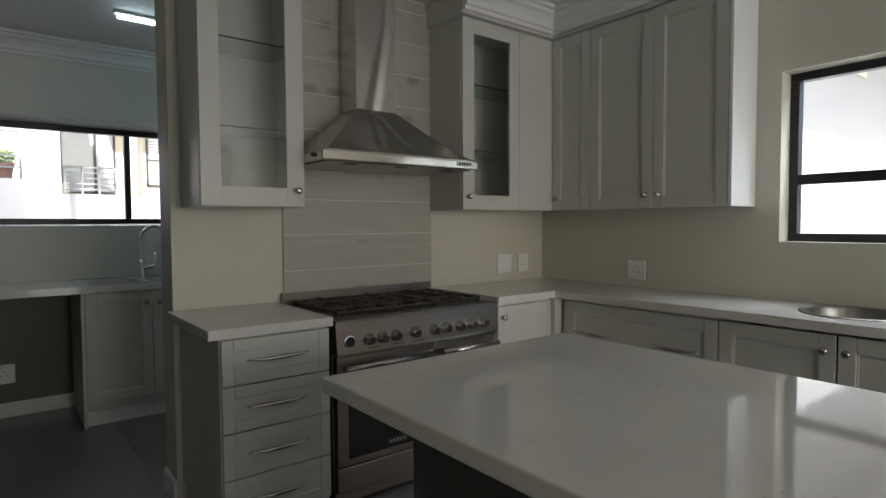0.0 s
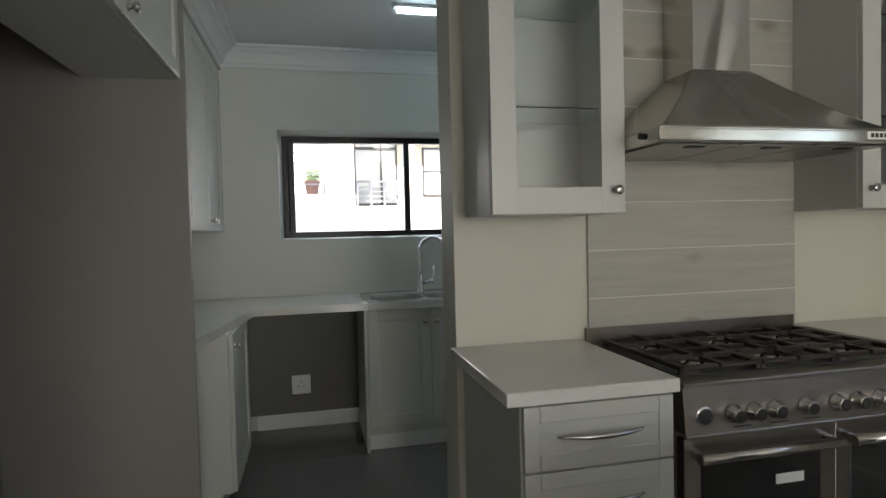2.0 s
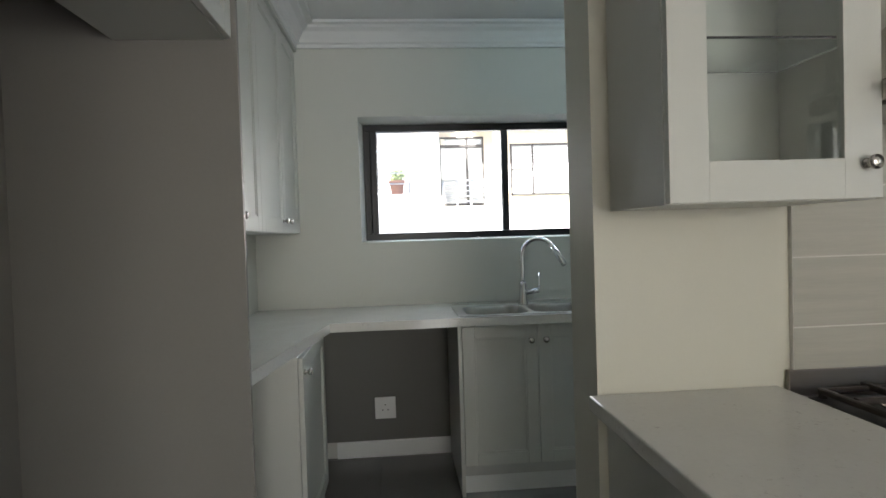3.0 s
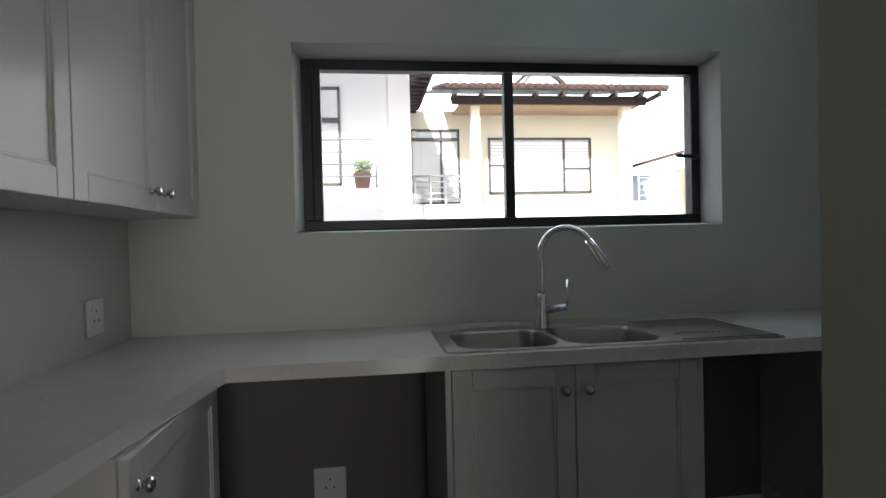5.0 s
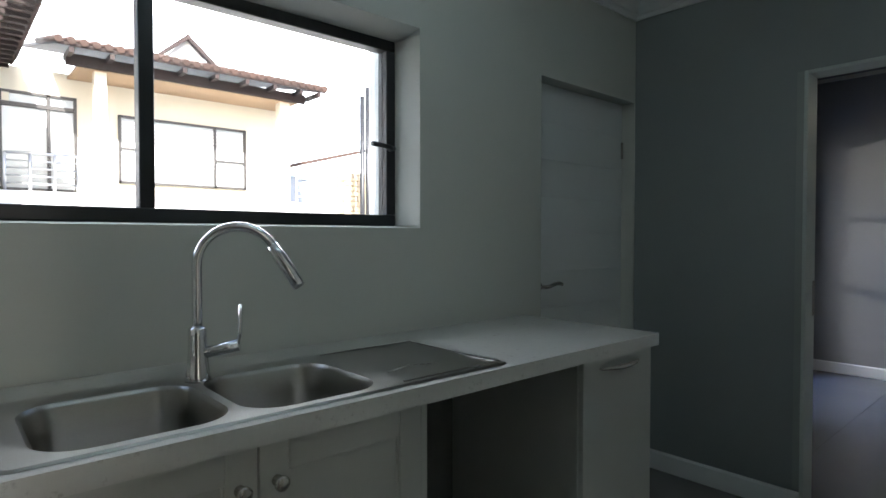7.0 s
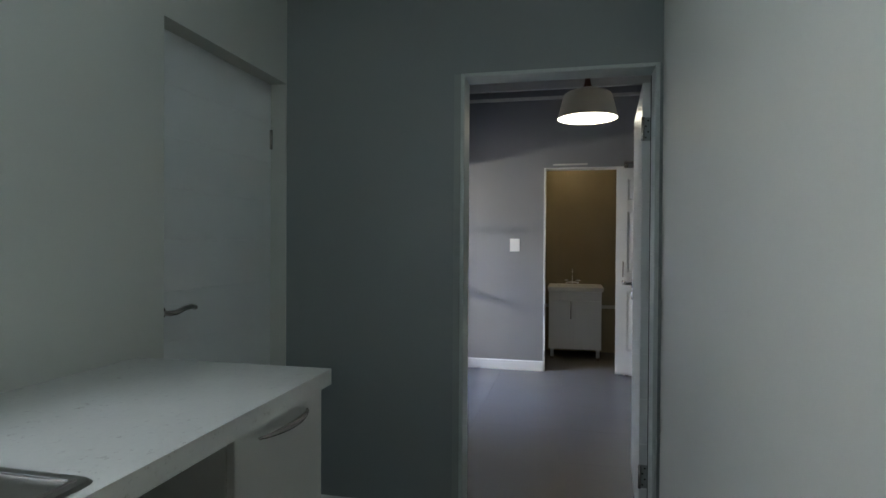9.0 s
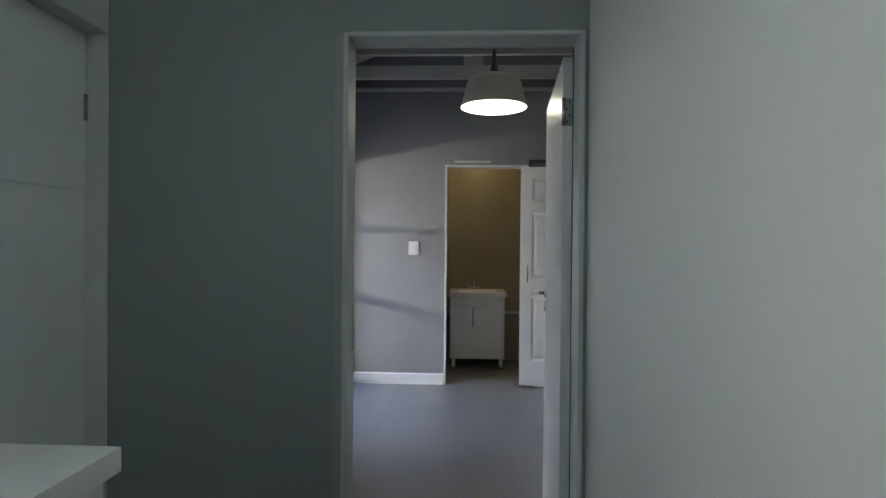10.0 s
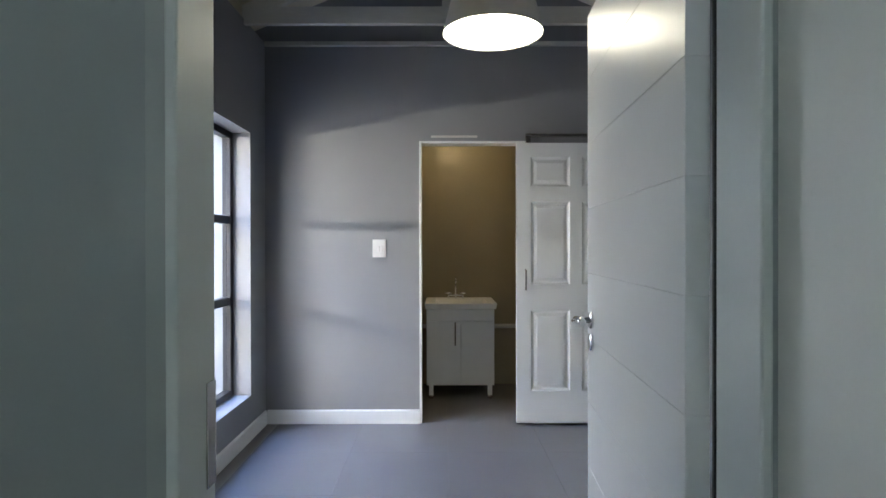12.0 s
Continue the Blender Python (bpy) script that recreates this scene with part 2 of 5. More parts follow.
# ---- mesh helpers ----
def box(bm, x0, x1, y0, y1, z0, z1, r=0.0, seg=2):
    """Adds a box; r rounds its edges."""
    one = bmesh.new() if r else bm
    vs = [one.verts.new((x, y, z)) for x in sorted((x0, x1)) for y in sorted((y0, y1)) for z in sorted((z0, z1))]
    for a, b, c, d in ((0, 1, 3, 2), (4, 6, 7, 5), (0, 4, 5, 1), (2, 3, 7, 6), (0, 2, 6, 4), (1, 5, 7, 3)):
        one.faces.new((vs[a], vs[b], vs[c], vs[d]))
    if r:
        r = min(r, 0.45 * min(abs(x1 - x0), abs(y1 - y0), abs(z1 - z0)))
        bmesh.ops.bevel(one, geom=one.edges[:], offset=r, segments=seg, affect="EDGES", profile=0.5)
        tmp = bpy.data.meshes.new("tmp")
        one.to_mesh(tmp)
        one.free()
        bm.from_mesh(tmp)
        bpy.data.meshes.remove(tmp)
    return bm


def B(x0, x1, y0, y1, z0, z1, r=0.0, seg=2):
    return box(bmesh.new(), x0, x1, y0, y1, z0, z1, r, seg)


def lathe(profile, at, axis="z", n=28, bm=None, cap=True):
    """Turns (radius, height) pairs round an axis through at; height runs along +axis."""
    bm = bm or bmesh.new()
    rows = []
    for r, h in profile:
        row = []
        for k in range(n):
            a = 2 * math.pi * k / n
            u, v = r * math.cos(a), r * math.sin(a)
            p = {"z": (u, v, h), "x": (h, u, v), "y": (v, h, u)}[axis[-1]]
            if axis[0] == "-":
                p = {"x": (-h, v, u), "y": (u, -h, v), "z": (v, u, -h)}[axis[-1]]
            row.append(bm.verts.new((at[0] + p[0], at[1] + p[1], at[2] + p[2])))
        rows.append(row)
    for a, b in zip(rows, rows[1:]):
        for k in range(n):
            f = bm.faces.new((a[k], a[(k + 1) % n], b[(k + 1) % n], b[k]))
            f.smooth = True
    for row, flip in ((rows[0], True), (rows[-1], False)):
        if cap and profile[0 if flip else -1][0] > 1e-5:
            bm.faces.new(row[::-1] if flip else row)
    bmesh.ops.remove_doubles(bm, verts=bm.verts[:], dist=1e-6)
    return bm


def tube(points, r, n=10, bm=None, radii=None):
    """A round bar along points."""
    bm = bm or bmesh.new()
    pts = [Vector(p) for p in points]
    rows, up = [], None
    for i, p in enumerate(pts):
        d = (pts[min(i + 1, len(pts) - 1)] - pts[max(i - 1, 0)]).normalized()
        if up is None:
            up = d.orthogonal().normalized()
        up = (up - d * up.dot(d)).normalized()
        side = d.cross(up)
        rr = radii[i] if radii else r
        rows.append([bm.verts.new(p + (up * math.cos(a) + side * math.sin(a)) * rr) for a in (2 * math.pi * k / n for k in range(n))])
    for a, b in zip(rows, rows[1:]):
        for k in range(n):
            bm.faces.new((a[k], a[(k + 1) % n], b[(k + 1) % n], b[k])).smooth = True
    bm.faces.new(rows[0][::-1]), bm.faces.new(rows[-1])
    return bm


def prism(outline, axis, lo, hi, bm=None):
    """Pushes an outline of (a, b) pairs along an axis: 'x' reads (y, z), 'y' (x, z), 'z' (x, y)."""
    bm = bm or bmesh.new()
    ends = []
    for h in (lo, hi):
        ends.append([bm.verts.new({"x": (h, a, b), "y": (a, h, b), "z": (a, b, h)}[axis]) for a, b in outline])
    n = len(outline)
    for k in range(n):
        bm.faces.new((ends[0][k], ends[0][(k + 1) % n], ends[1][(k + 1) % n], ends[1][k]))
    bm.faces.new(ends[0][::-1]), bm.faces.new(ends[1])
    bmesh.ops.recalc_face_normals(bm, faces=bm.faces[:])
    return bm


def slab(outline, holes, z0, z1):
    """A flat plate with openings through it; outline and holes are loops of (x, y)."""
    bm = bmesh.new()
    caps = []
    for z in (z0, z1):
        loops = [[bm.verts.new((x, y, z)) for x, y in lp] for lp in (outline, *holes)]
        edges = [bm.edges.new((a, b)) for lp in loops for a, b in zip(lp, lp[1:] + lp[:1])]
        bmesh.ops.triangle_fill(bm, use_beauty=True, use_dissolve=False, edges=edges)
        caps.append(loops)
    for lo, hi in zip(*caps):
        for k in range(len(lo)):
            j = (k + 1) % len(lo)
            bm.faces.new((lo[k], lo[j], hi[j], hi[k]))
    bmesh.ops.recalc_face_normals(bm, faces=bm.faces[:])
    return bm


def mesh_object(name, bm, mat):
    me = bpy.data.meshes.new(name)
    bm.normal_update()
    bm.to_mesh(me)
    bm.free()
    me.materials.append(mat)
    return new(name, me)


def thing(name, place, label, category, group="", kind=""):
    """An empty at a thing's base, under which its parts are put."""
    ob = new(name)
    ob.empty_display_size = 0.05
    ob.location = place
    return tagged(ob, label, category, group, kind)


def part(name, bm, mat, parent, label=""):
    """One mesh, written in world metres, under a thing or a part."""
    ob = mesh_object(name, bm, mat)
    ob.parent = parent
    if parent.type == "EMPTY" and parent.parent is None:
        ob.matrix_parent_inverse = Matrix.Translation(parent.location).inverted()
    return tagged(ob, label)


def solid(name, bm, mat, label, category, kind="", group=""):
    return tagged(mesh_object(name, bm, mat), label, category, group, kind)


def wall(name, axis, a0, a1, b0, b1, z0, z1, holes, mat, label):
    """A wall along axis from a0 to a1, b0 to b1 thick, with openings (from, to, foot, head) through it."""
    cuts = sorted({a0, a1, *(h[0] for h in holes), *(h[1] for h in holes)})
    bm = bmesh.new()
    for lo, hi in zip(cuts, cuts[1:]):
        here = sorted((h[2], h[3]) for h in holes if h[0] <= lo and hi <= h[1])
        z = z0
        for foot, head in here + [(z1, z1)]:
            if foot > z + 1e-4:
                box(bm, *((lo, hi, b0, b1) if axis == "x" else (b0, b1, lo, hi)), z, foot)
            z = head
    bmesh.ops.remove_doubles(bm, verts=bm.verts[:], dist=1e-5)
    return solid(name, bm, mat, label, "wall", "structure")


# ---- structure ----
H_CEIL = 2.62
XR, YR, YS, YW, XD = 3.094, 4.05, 4.395, 6.055, 3.232
wall("wall_range", "x", 0.589, 3.36, YR, 4.255, 0, H_CEIL, [], M_WALL, "cream painted wall behind the range cooker")
wall("wall_scullery_south", "x", 1.20, 3.36, 4.255, YS, 0, H_CEIL, [], M_PALE, "scullery wall opposite the window, its colour lightened for window light")
wall("wall_kitchen_east", "y", -3.5, YR, XR, 3.34, 0, H_CEIL, [(0.9, 2.45, 1.195, 2.052)], M_WALL, "cream painted wall with a black-framed window")
wall("wall_west", "y", -3.5, YW, -1.25, -1.05, 0, H_CEIL, [], M_WALL, "cream painted side wall behind the cabinets")
wall("wall_scullery_west", "y", 4.366, YW, -1.05, -0.755, 0, H_CEIL, [], M_SCUL, "pale grey-green scullery side wall")
# opening added out of view for the lamp that fills the kitchen
wall("wall_kitchen_south", "x", -1.25, 3.34, -3.7, -3.5, 0, H_CEIL, [(0.45, 2.85, 0, 2.25)], M_WALL, "unseen cream wall with an opening added to let light in")
wall("wall_window", "x", -1.25, 3.232, YW, 6.32, 0, H_CEIL, [(-0.132, 1.685, 1.295, 2.045), (2.408, 3.225, 0, 2.005)], M_SCUL, "pale grey-green scullery wall with a window")
wall("wall_scullery_end", "y", YS, 6.32, XD, 3.36, 0, 2.72, [(4.410, 5.224, 0, 2.001)], M_END, "scullery end wall with a doorway, shade put into its blue-grey")
wall("wall_bedroom_window", "x", 3.36, 6.65, 6.115, 6.40, 0, 2.72, [(5.10, 6.215, 0.285, 2.015)], M_BED, "grey painted bedroom wall with a tall window")
wall("wall_bedroom_south", "x", 3.36, 6.65, 3.15, 3.35, 0, 2.72, [], M_BED, "grey painted bedroom side wall")
wall("wall_bedroom_end", "y", 3.35, 6.115, 6.53, 6.65, 0, 2.72, [(4.23, 5.016, 0, 2.018)], M_BED, "grey painted bedroom end wall with a bathroom doorway")
wall("wall_bedroom_inner", "y", 3.35, YS, 3.30, 3.36, 0, 2.72, [], M_BED, "grey painted bedroom wall beside the doorway")
for nm, x0, x1 in (("gable_west", 3.30, 3.36), ("gable_east", 6.53, 6.65)):
    solid(nm, prism([(3.15, 2.72), (6.40, 2.72), (4.775, 3.55)], "x", x0, x1), M_BED, "dark grey gable wall above the roof ties", "wall", "structure")
solid("wall_bedroom_outside", B(3.345, 12.0, 3.10, 3.148, -0.3, 3.30), M_OUTER, "pale grey rendered outside wall of the bedroom", "wall", "structure")
# eaves out of view, depth set by where their shade line should fall
solid("eaves", B(3.345, 12.0, 1.63, 3.148, 3.30, 3.42), M_RENDER, "unseen white eaves, sized to shade the outside wall", "eaves", "structure")
# wall added below the sill lines, reflects sun into the bedroom
solid("bounce_wall", B(0.9, 4.2, 9.5, 9.65, -0.3, 1.36), M_RENDER, "unseen low white wall that bounces sunlight", "wall", "structure")
# unseen block, sized so its shadow falls on the balcony wall opposite
solid("upper_storey_blocker", B(-7.0, -1.05, 1.5, 6.30, 2.73, 7.2), M_RENDER, "unseen upper storey block that shades the neighbour's balcony wall", "wall", "structure")
solid("ceiling", B(-1.25, 3.36, -3.7, 6.32, H_CEIL, H_CEIL + 0.1), M_CEIL, "flat white painted ceiling", "ceiling", "structure")
bm = bmesh.new()
for s in (1, -1):
    prism([(4.775, 3.40), (4.775, 3.46), (4.775 + s * 1.70, 2.74), (4.775 + s * 1.70, 2.68)], "x", 3.34, 6.65, bm)
solid("ceiling_bedroom", bm, M_BOARD, "sloping cream boarded bedroom ceiling", "ceiling", "structure")
wall("wall_bathroom_back", "y", 3.8, 5.6, 7.70, 7.8, 0, 2.4, [], M_BATH, "tan tiled bathroom wall")
wall("wall_bathroom_north", "x", 6.65, 7.8, 5.5, 5.6, 0, 2.4, [], M_BATH, "tan tiled bathroom side wall")
wall("wall_bathroom_south", "x", 6.65, 7.8, 3.8, 3.9, 0, 2.4, [], M_BATH, "tan tiled bathroom side wall")
solid("ceiling_bathroom", B(6.65, 7.8, 3.8, 5.6, 2.35, 2.45), M_CEIL, "white bathroom ceiling", "ceiling", "structure")
solid("ground", B(-60, 60, -60, 80, -0.40, -0.30), M_GROUND, "pale paved ground round the houses", "ground", "structure")
# panel glows to imitate a blown-out sky and adds light at the windows
solid("backdrop", prism([(-70, 62), (-66, 62.3), (10, 78.3), (90, 62.3), (94, 62), (10, 78)], "z", -0.3, 60), L_SKY_PANEL, "glowing white sky panel beyond the houses", "sky", "structure")
floor = solid("floor", B(-1.25, 7.8, -3.7, 6.32, -0.30, -0.006), M_GROUT, "grey tiled floor", "floor", "structure")


def cornice(name, runs, top=H_CEIL):
    """A stepped plaster cove; runs are (axis, from, to, wall plane, side of the room)."""
    for axis, lo, hi, plane, s in runs:
        z = top - 0.004
        prof = [(0, 0), (0, -0.125), (0.012, -0.125), (0.016, -0.105), (0.03, -0.10), (0.04, -0.075), (0.062, -0.045), (0.09, -0.03), (0.095, -0.018), (0.125, -0.014), (0.13, 0)]
        solid(name, prism([(plane + s * a, z + b) for a, b in prof], axis, lo, hi), M_CEIL, "white stepped plaster cornice", "cornice", "structure")


H_SCUL = 2.58
solid("ceiling_scullery", B(-0.754, XD - 0.001, 4.40, YW - 0.001, H_SCUL, H_CEIL - 0.001), M_CEIL, "flat white scullery ceiling", "ceiling", "structure")
cornice("cornice", [("x", -0.755, XD, YW - 0.002, -1), ("y", YS, YW, XD - 0.002, -1), ("x", 1.20, XD, YS + 0.002, 1)], H_SCUL)
cornice("cornice", [("y", -3.5, 1.9, XR - 0.002, -1)])


def skirting(runs, mat=M_WHITE):
    for axis, lo, hi, plane, s in runs:
        prof = [(plane, 0), (plane, 0.10), (plane + s * 0.006, 0.10), (plane + s * 0.013, 0.09), (plane + s * 0.014, 0)]
        solid("baseboard", prism(prof, axis, lo, hi), mat, "white painted timber skirting board", "skirting", "structure")


skirting([("x", -0.32, 0.366, YW - 0.001, -1), ("y", 5.228, YW, XD - 0.001, -1), ("x", 1.20, 3.20, YS + 0.001, 1), ("y", YR, 4.255, 0.588, -1),
          ("x", 3.46, 6.515, 6.114, -1), ("y", 5.016, 6.10, 6.529, -1), ("y", 3.36, 4.2, 6.529, -1), ("x", 1.22, 1.86, YW - 0.001, -1)])


# ---- windows ----
def aluminium_window(name, axis, a0, a1, plane, depth, z0, z1, stiles, rails, label):
    """A black frame in a wall opening; stiles and rails divide it, each field holds a pane."""
    w = thing(name, ((a0 + a1) / 2, plane, z0) if axis == "x" else (plane, (a0 + a1) / 2, z0), label, "window", kind="structure")
    t = 0.042

    def bar(u0, u1, v0, v1, d0, d1, nm):
        bm = B(u0, u1, d0, d1, v0, v1, 0.004) if axis == "x" else B(d0, d1, u0, u1, v0, v1, 0.004)
        part(nm, bm, M_ALU, w)

    bar(a0, a1, z0, z0 + t, plane, plane + depth, "window_frame")
    bar(a0, a1, z1 - t, z1, plane, plane + depth, "window_frame")
    bar(a0, a0 + t, z0 + t, z1 - t, plane, plane + depth, "window_frame")
    bar(a1 - t, a1, z0 + t, z1 - t, plane, plane + depth, "window_frame")
    us, vs = [a0 + t, *stiles, a1 - t], [z0 + t, *rails, z1 - t]
    for u in stiles:
        bar(u - 0.021, u + 0.021, z0 + t, z1 - t, plane + 0.004, plane + depth - 0.004, "mullion")
    for v in rails:
        bar(a0 + t, a1 - t, v - 0.026, v + 0.026, plane + 0.006, plane + depth - 0.006, "transom")
    mid = plane + depth / 2
    for u0, u1 in zip(us, us[1:]):
        for v0, v1 in zip(vs, vs[1:]):
            bm = B(u0, u1, mid - 0.003, mid + 0.003, v0, v1) if axis == "x" else B(mid - 0.003, mid + 0.003, u0, u1, v0, v1)
            part("pane", bm, G_WIN, w).visible_shadow = False
    return w


win = aluminium_window("window_1", "x", -0.111, 1.663, 6.18, 0.06, 1.305, 2.02, [0.775], [], "wide black aluminium window over the sink")
# splayed plaster reveals between the wall face and the frame
for nm, outline, axis, lo, hi in (("reveal", [(-0.131, 6.058), (-0.111, 6.18), (-0.111, 6.318), (-0.131, 6.318)], "z", 1.306, 2.019),
                                  ("reveal", [(1.684, 6.058), (1.664, 6.18), (1.664, 6.318), (1.684, 6.318)], "z", 1.306, 2.019),
                                  ("reveal", [(6.058, 2.044), (6.18, 2.021), (6.318, 2.021), (6.318, 2.044)], "x", -0.131, 1.684),
                                  ("reveal", [(6.058, 1.296), (6.18, 1.304), (6.318, 1.304), (6.318, 1.296)], "x", -0.131, 1.684)):
    part(nm, prism(outline, axis, lo, hi), M_SCUL, win)
part("window_handle", tube([(1.632, 6.178, 1.60), (1.632, 6.15, 1.60), (1.60, 6.135, 1.602), (1.52, 6.13, 1.606)], 0.009), M_ALU, win, "black lever latch")
part("sash_frame", B(-0.069, -0.03, 6.165, 6.20, 1.347, 1.978, 0.004), M_ALU, win)
aluminium_window("window_2", "y", 0.9, 2.45, 3.20, 0.06, 1.195, 2.052, [1.68], [1.512], "black aluminium kitchen window with a transom")
aluminium_window("window_3", "x", 5.10, 6.215, 6.23, 0.06, 0.285, 2.015, [5.66], [0.91, 1.44], "tall black aluminium bedroom window")


# ---- kitchen furniture ----
def shaker(name, axis, a0, a1, plane, s, z0, z1, parent, mat=M_CAB, rail=0.062, glass=None, flat=False, inset=0.009):
    """A framed door or drawer front on a plane; s is the side that it faces. Returns the part."""
    t, bm = 0.020, bmesh.new()

    def add(u0, u1, v0, v1, d0, d1, r=0.0):
        lo, hi = plane + s * d0, plane + s * d1
        box(bm, *((u0, u1, lo, hi) if axis == "x" else (lo, hi, u0, u1)), v0, v1, r)

    strips = []
    if flat:
        add(a0, a1, z0, z1, 0, t, 0.003)
    else:
        if not glass:
            add(a0 + rail - 0.004, a1 - rail + 0.004, z0 + rail - 0.004, z1 - rail + 0.004, 0.001, t - inset)
        else:
            add(a0, a0 + rail, z0, z1, 0, t, 0.0008)
        strips = [("stile", a0, a0 + rail, z0, z1), ("stile", a1 - rail, a1, z0, z1),
                  ("rail", a0 + rail, a1 - rail, z0, z0 + rail), ("rail", a0 + rail, a1 - rail, z1 - rail, z1)][1 if glass else 0:]
    door = part(name, bm, mat, parent)
    e = 0.008
    for nm, u0, u1, v0, v1 in strips:
        bm = bmesh.new()
        add(u0, u1, v0, v1, 0, t, 0.0008 if glass else 0.003)
        if not glass and min(a1 - a0, z1 - z0) > 3 * rail:
            if nm == "stile":
                add(*((a0 + rail - 0.001, a0 + rail + e) if u0 == a0 else (a1 - rail - e, a1 - rail + 0.001)), z0 + rail, z1 - rail, 0.009, 0.0155, 0.003)
            else:
                add(a0 + rail + e, a1 - rail - e, *((z0 + rail - 0.001, z0 + rail + e) if v0 == z0 else (z1 - rail - e, z1 - rail + 0.001)), 0.009, 0.0155, 0.003)
        part(nm, bm, mat, door)
    if glass:
        g = bmesh.new()
        lo, hi = plane + s * 0.007, plane + s * 0.011
        u0, u1 = a0 + rail - 0.004, a1 - rail + 0.004
        box(g, *((u0, u1, lo, hi) if axis == "x" else (lo, hi, u0, u1)), z0 + rail - 0.004, z1 - rail + 0.004)
        part("pane", g, glass, door, "clear glass pane").visible_shadow = False
    return door


def knob(x, y, z, axis, parent):
    """A round nickel knob that stands out along axis."""
    part("knob", lathe([(0.011, 0), (0.011, 0.003), (0.006, 0.005), (0.006, 0.013), (0.012, 0.017), (0.0155, 0.022), (0.0155, 0.027), (0.010, 0.031), (0, 0.032)], (x, y, z), axis, 20), M_NICKEL, parent, "brushed nickel knob")


def bow_handle(a0, a1, plane, s, z, axis, parent, mat=M_NICKEL):
    """A long bowed pull, thickest in its middle."""
    pts, rad = [], []
    for k in range(15):
        f = k / 14
        a, d = a0 + (a1 - a0) * f, 0.004 + 0.026 * math.sin(math.pi * f) ** 0.7
        pts.append((a, plane + s * d, z) if axis == "x" else (plane + s * d, a, z))
        rad.append(0.003 + 0.0062 * math.sin(math.pi * f))
    part("handle", tube(pts, 0.006, 8, radii=rad), mat, parent, "bowed nickel pull")


def carcass(x0, x1, y0, y1, z0, z1, parent, open_side=None, mat=M_CABIN, t=0.016, name="body"):
    """A cabinet box of boards; open_side leaves one face open."""
    boards = [("top_panel", x0, x1, y0, y1, z1 - t, z1), ("bottom_panel", x0, x1, y0, y1, z0, z0 + t)]
    for side, nm, dims in (("-x", "side_panel", (x0, x0 + t, y0, y1)), ("+x", "side_panel", (x1 - t, x1, y0, y1)),
                           ("-y", "front_panel", (x0 + t, x1 - t, y0, y0 + t)), ("+y", "back_panel", (x0 + t, x1 - t, y1 - t, y1))):
        if side != open_side:
            boards.append((nm, *dims, z0 + t, z1 - t))
    for nm, *dims in boards:
        part(nm, B(*dims), mat, parent)


# base unit with drawers beside the cooker
d = thing("drawer_unit", (0.85, 3.75, 0), "light grey drawer unit with bowed handles beside the cooker", "cabinet")
part("body", B(0.612, 1.068, 3.455, 4.045, 0.10, 0.858), M_CAB, d)
part("plinth", B(0.63, 1.068, 3.50, 4.04, 0.0, 0.10), M_CAB, d)
for k in range(4):
    top = 0.852 - 0.1835 * k
    f = shaker("drawer_front", "x", 0.616, 1.066, 3.454, -1, top - 0.179, top, d, rail=0.046, inset=0.004)
    bow_handle(0.710, 0.968, 3.434, -1, top - 0.085, "x", f)
solid("worktop", B(0.564, 1.080, 3.420, 4.046, 0.86, 0.90, 0.004), M_TOP, "short pale speckled quartz worktop on the drawer unit", "worktop")

# corner worktop, L-shaped
bm = slab([(2.066, 4.046), (2.066, 3.433), (2.522, 3.433), (2.522, 0.2), (3.09, 0.2), (3.09, 4.046)],
          [[(2.85 + 0.19 * math.cos(radians(a)), 2.04 + 0.19 * math.sin(radians(a))) for a in range(0, 360, 12)]], 0.86, 0.90)
solid("worktop", bm, M_TOP, "long L-shaped pale quartz worktop along two walls", "worktop")

c = thing("base_cabinet", (2.26, 3.75, 0), "light grey base cabinet with one framed door", "cabinet", "kitchen base cabinets")
part("body", B(2.072, 2.56, 3.467, 4.04, 0.10, 0.858), M_CAB, c)
part("plinth", B(2.072, 2.56, 3.51, 4.04, 0, 0.10), M_CAB, c)
part("corner_filler", B(2.505, 2.574, 3.42, 3.4665, 0.10, 0.857), M_CAB, c)
f = shaker("door", "x", 2.076, 2.502, 3.466, -1, 0.105, 0.845, c)
knob(2.108, 3.446, 0.785, "-y", f)
ends = [3.418, 2.491, 2.020, 1.55, 1.1, 0.65, 0.2]
for k, (hi, lo) in enumerate(zip(ends, ends[1:])):
    c = thing("base_cabinet", (2.78, (lo + hi) / 2, 0), "light grey base cabinet under the corner worktop" if k else "wide light grey drawer unit with two pulls a drawer", "cabinet", "kitchen base cabinets")
    part("body", B(2.576, 3.085, lo + 0.001, hi - 0.001, 0.10, 0.858 if k not in (1, 2) else 0.70), M_CAB, c)
    part("plinth", B(2.62, 3.085, lo + 0.001, hi - 0.001, 0, 0.10), M_CAB, c)
    if k == 0:
        for z0, z1 in ((0.105, 0.470), (0.476, 0.845)):
            f = shaker("drawer_front", "y", lo + 0.003, hi - 0.035, 2.575, -1, z0, z1, c)
            for y in (2.705, 3.195):
                bow_handle(y - 0.13, y + 0.13, 2.555, -1, z1 - 0.168, "y", f)
    else:
        f = shaker("door", "y", lo + 0.003, hi - 0.003, 2.575, -1, 0.105, 0.845, c)
        knob(2.555, lo + 0.042 if k % 2 else hi - 0.036, 0.78, "-x", f)

# island
i = thing("kitchen_island", (1.14, 1.7, 0), "dark-bodied island with a thick pale quartz top", "island")
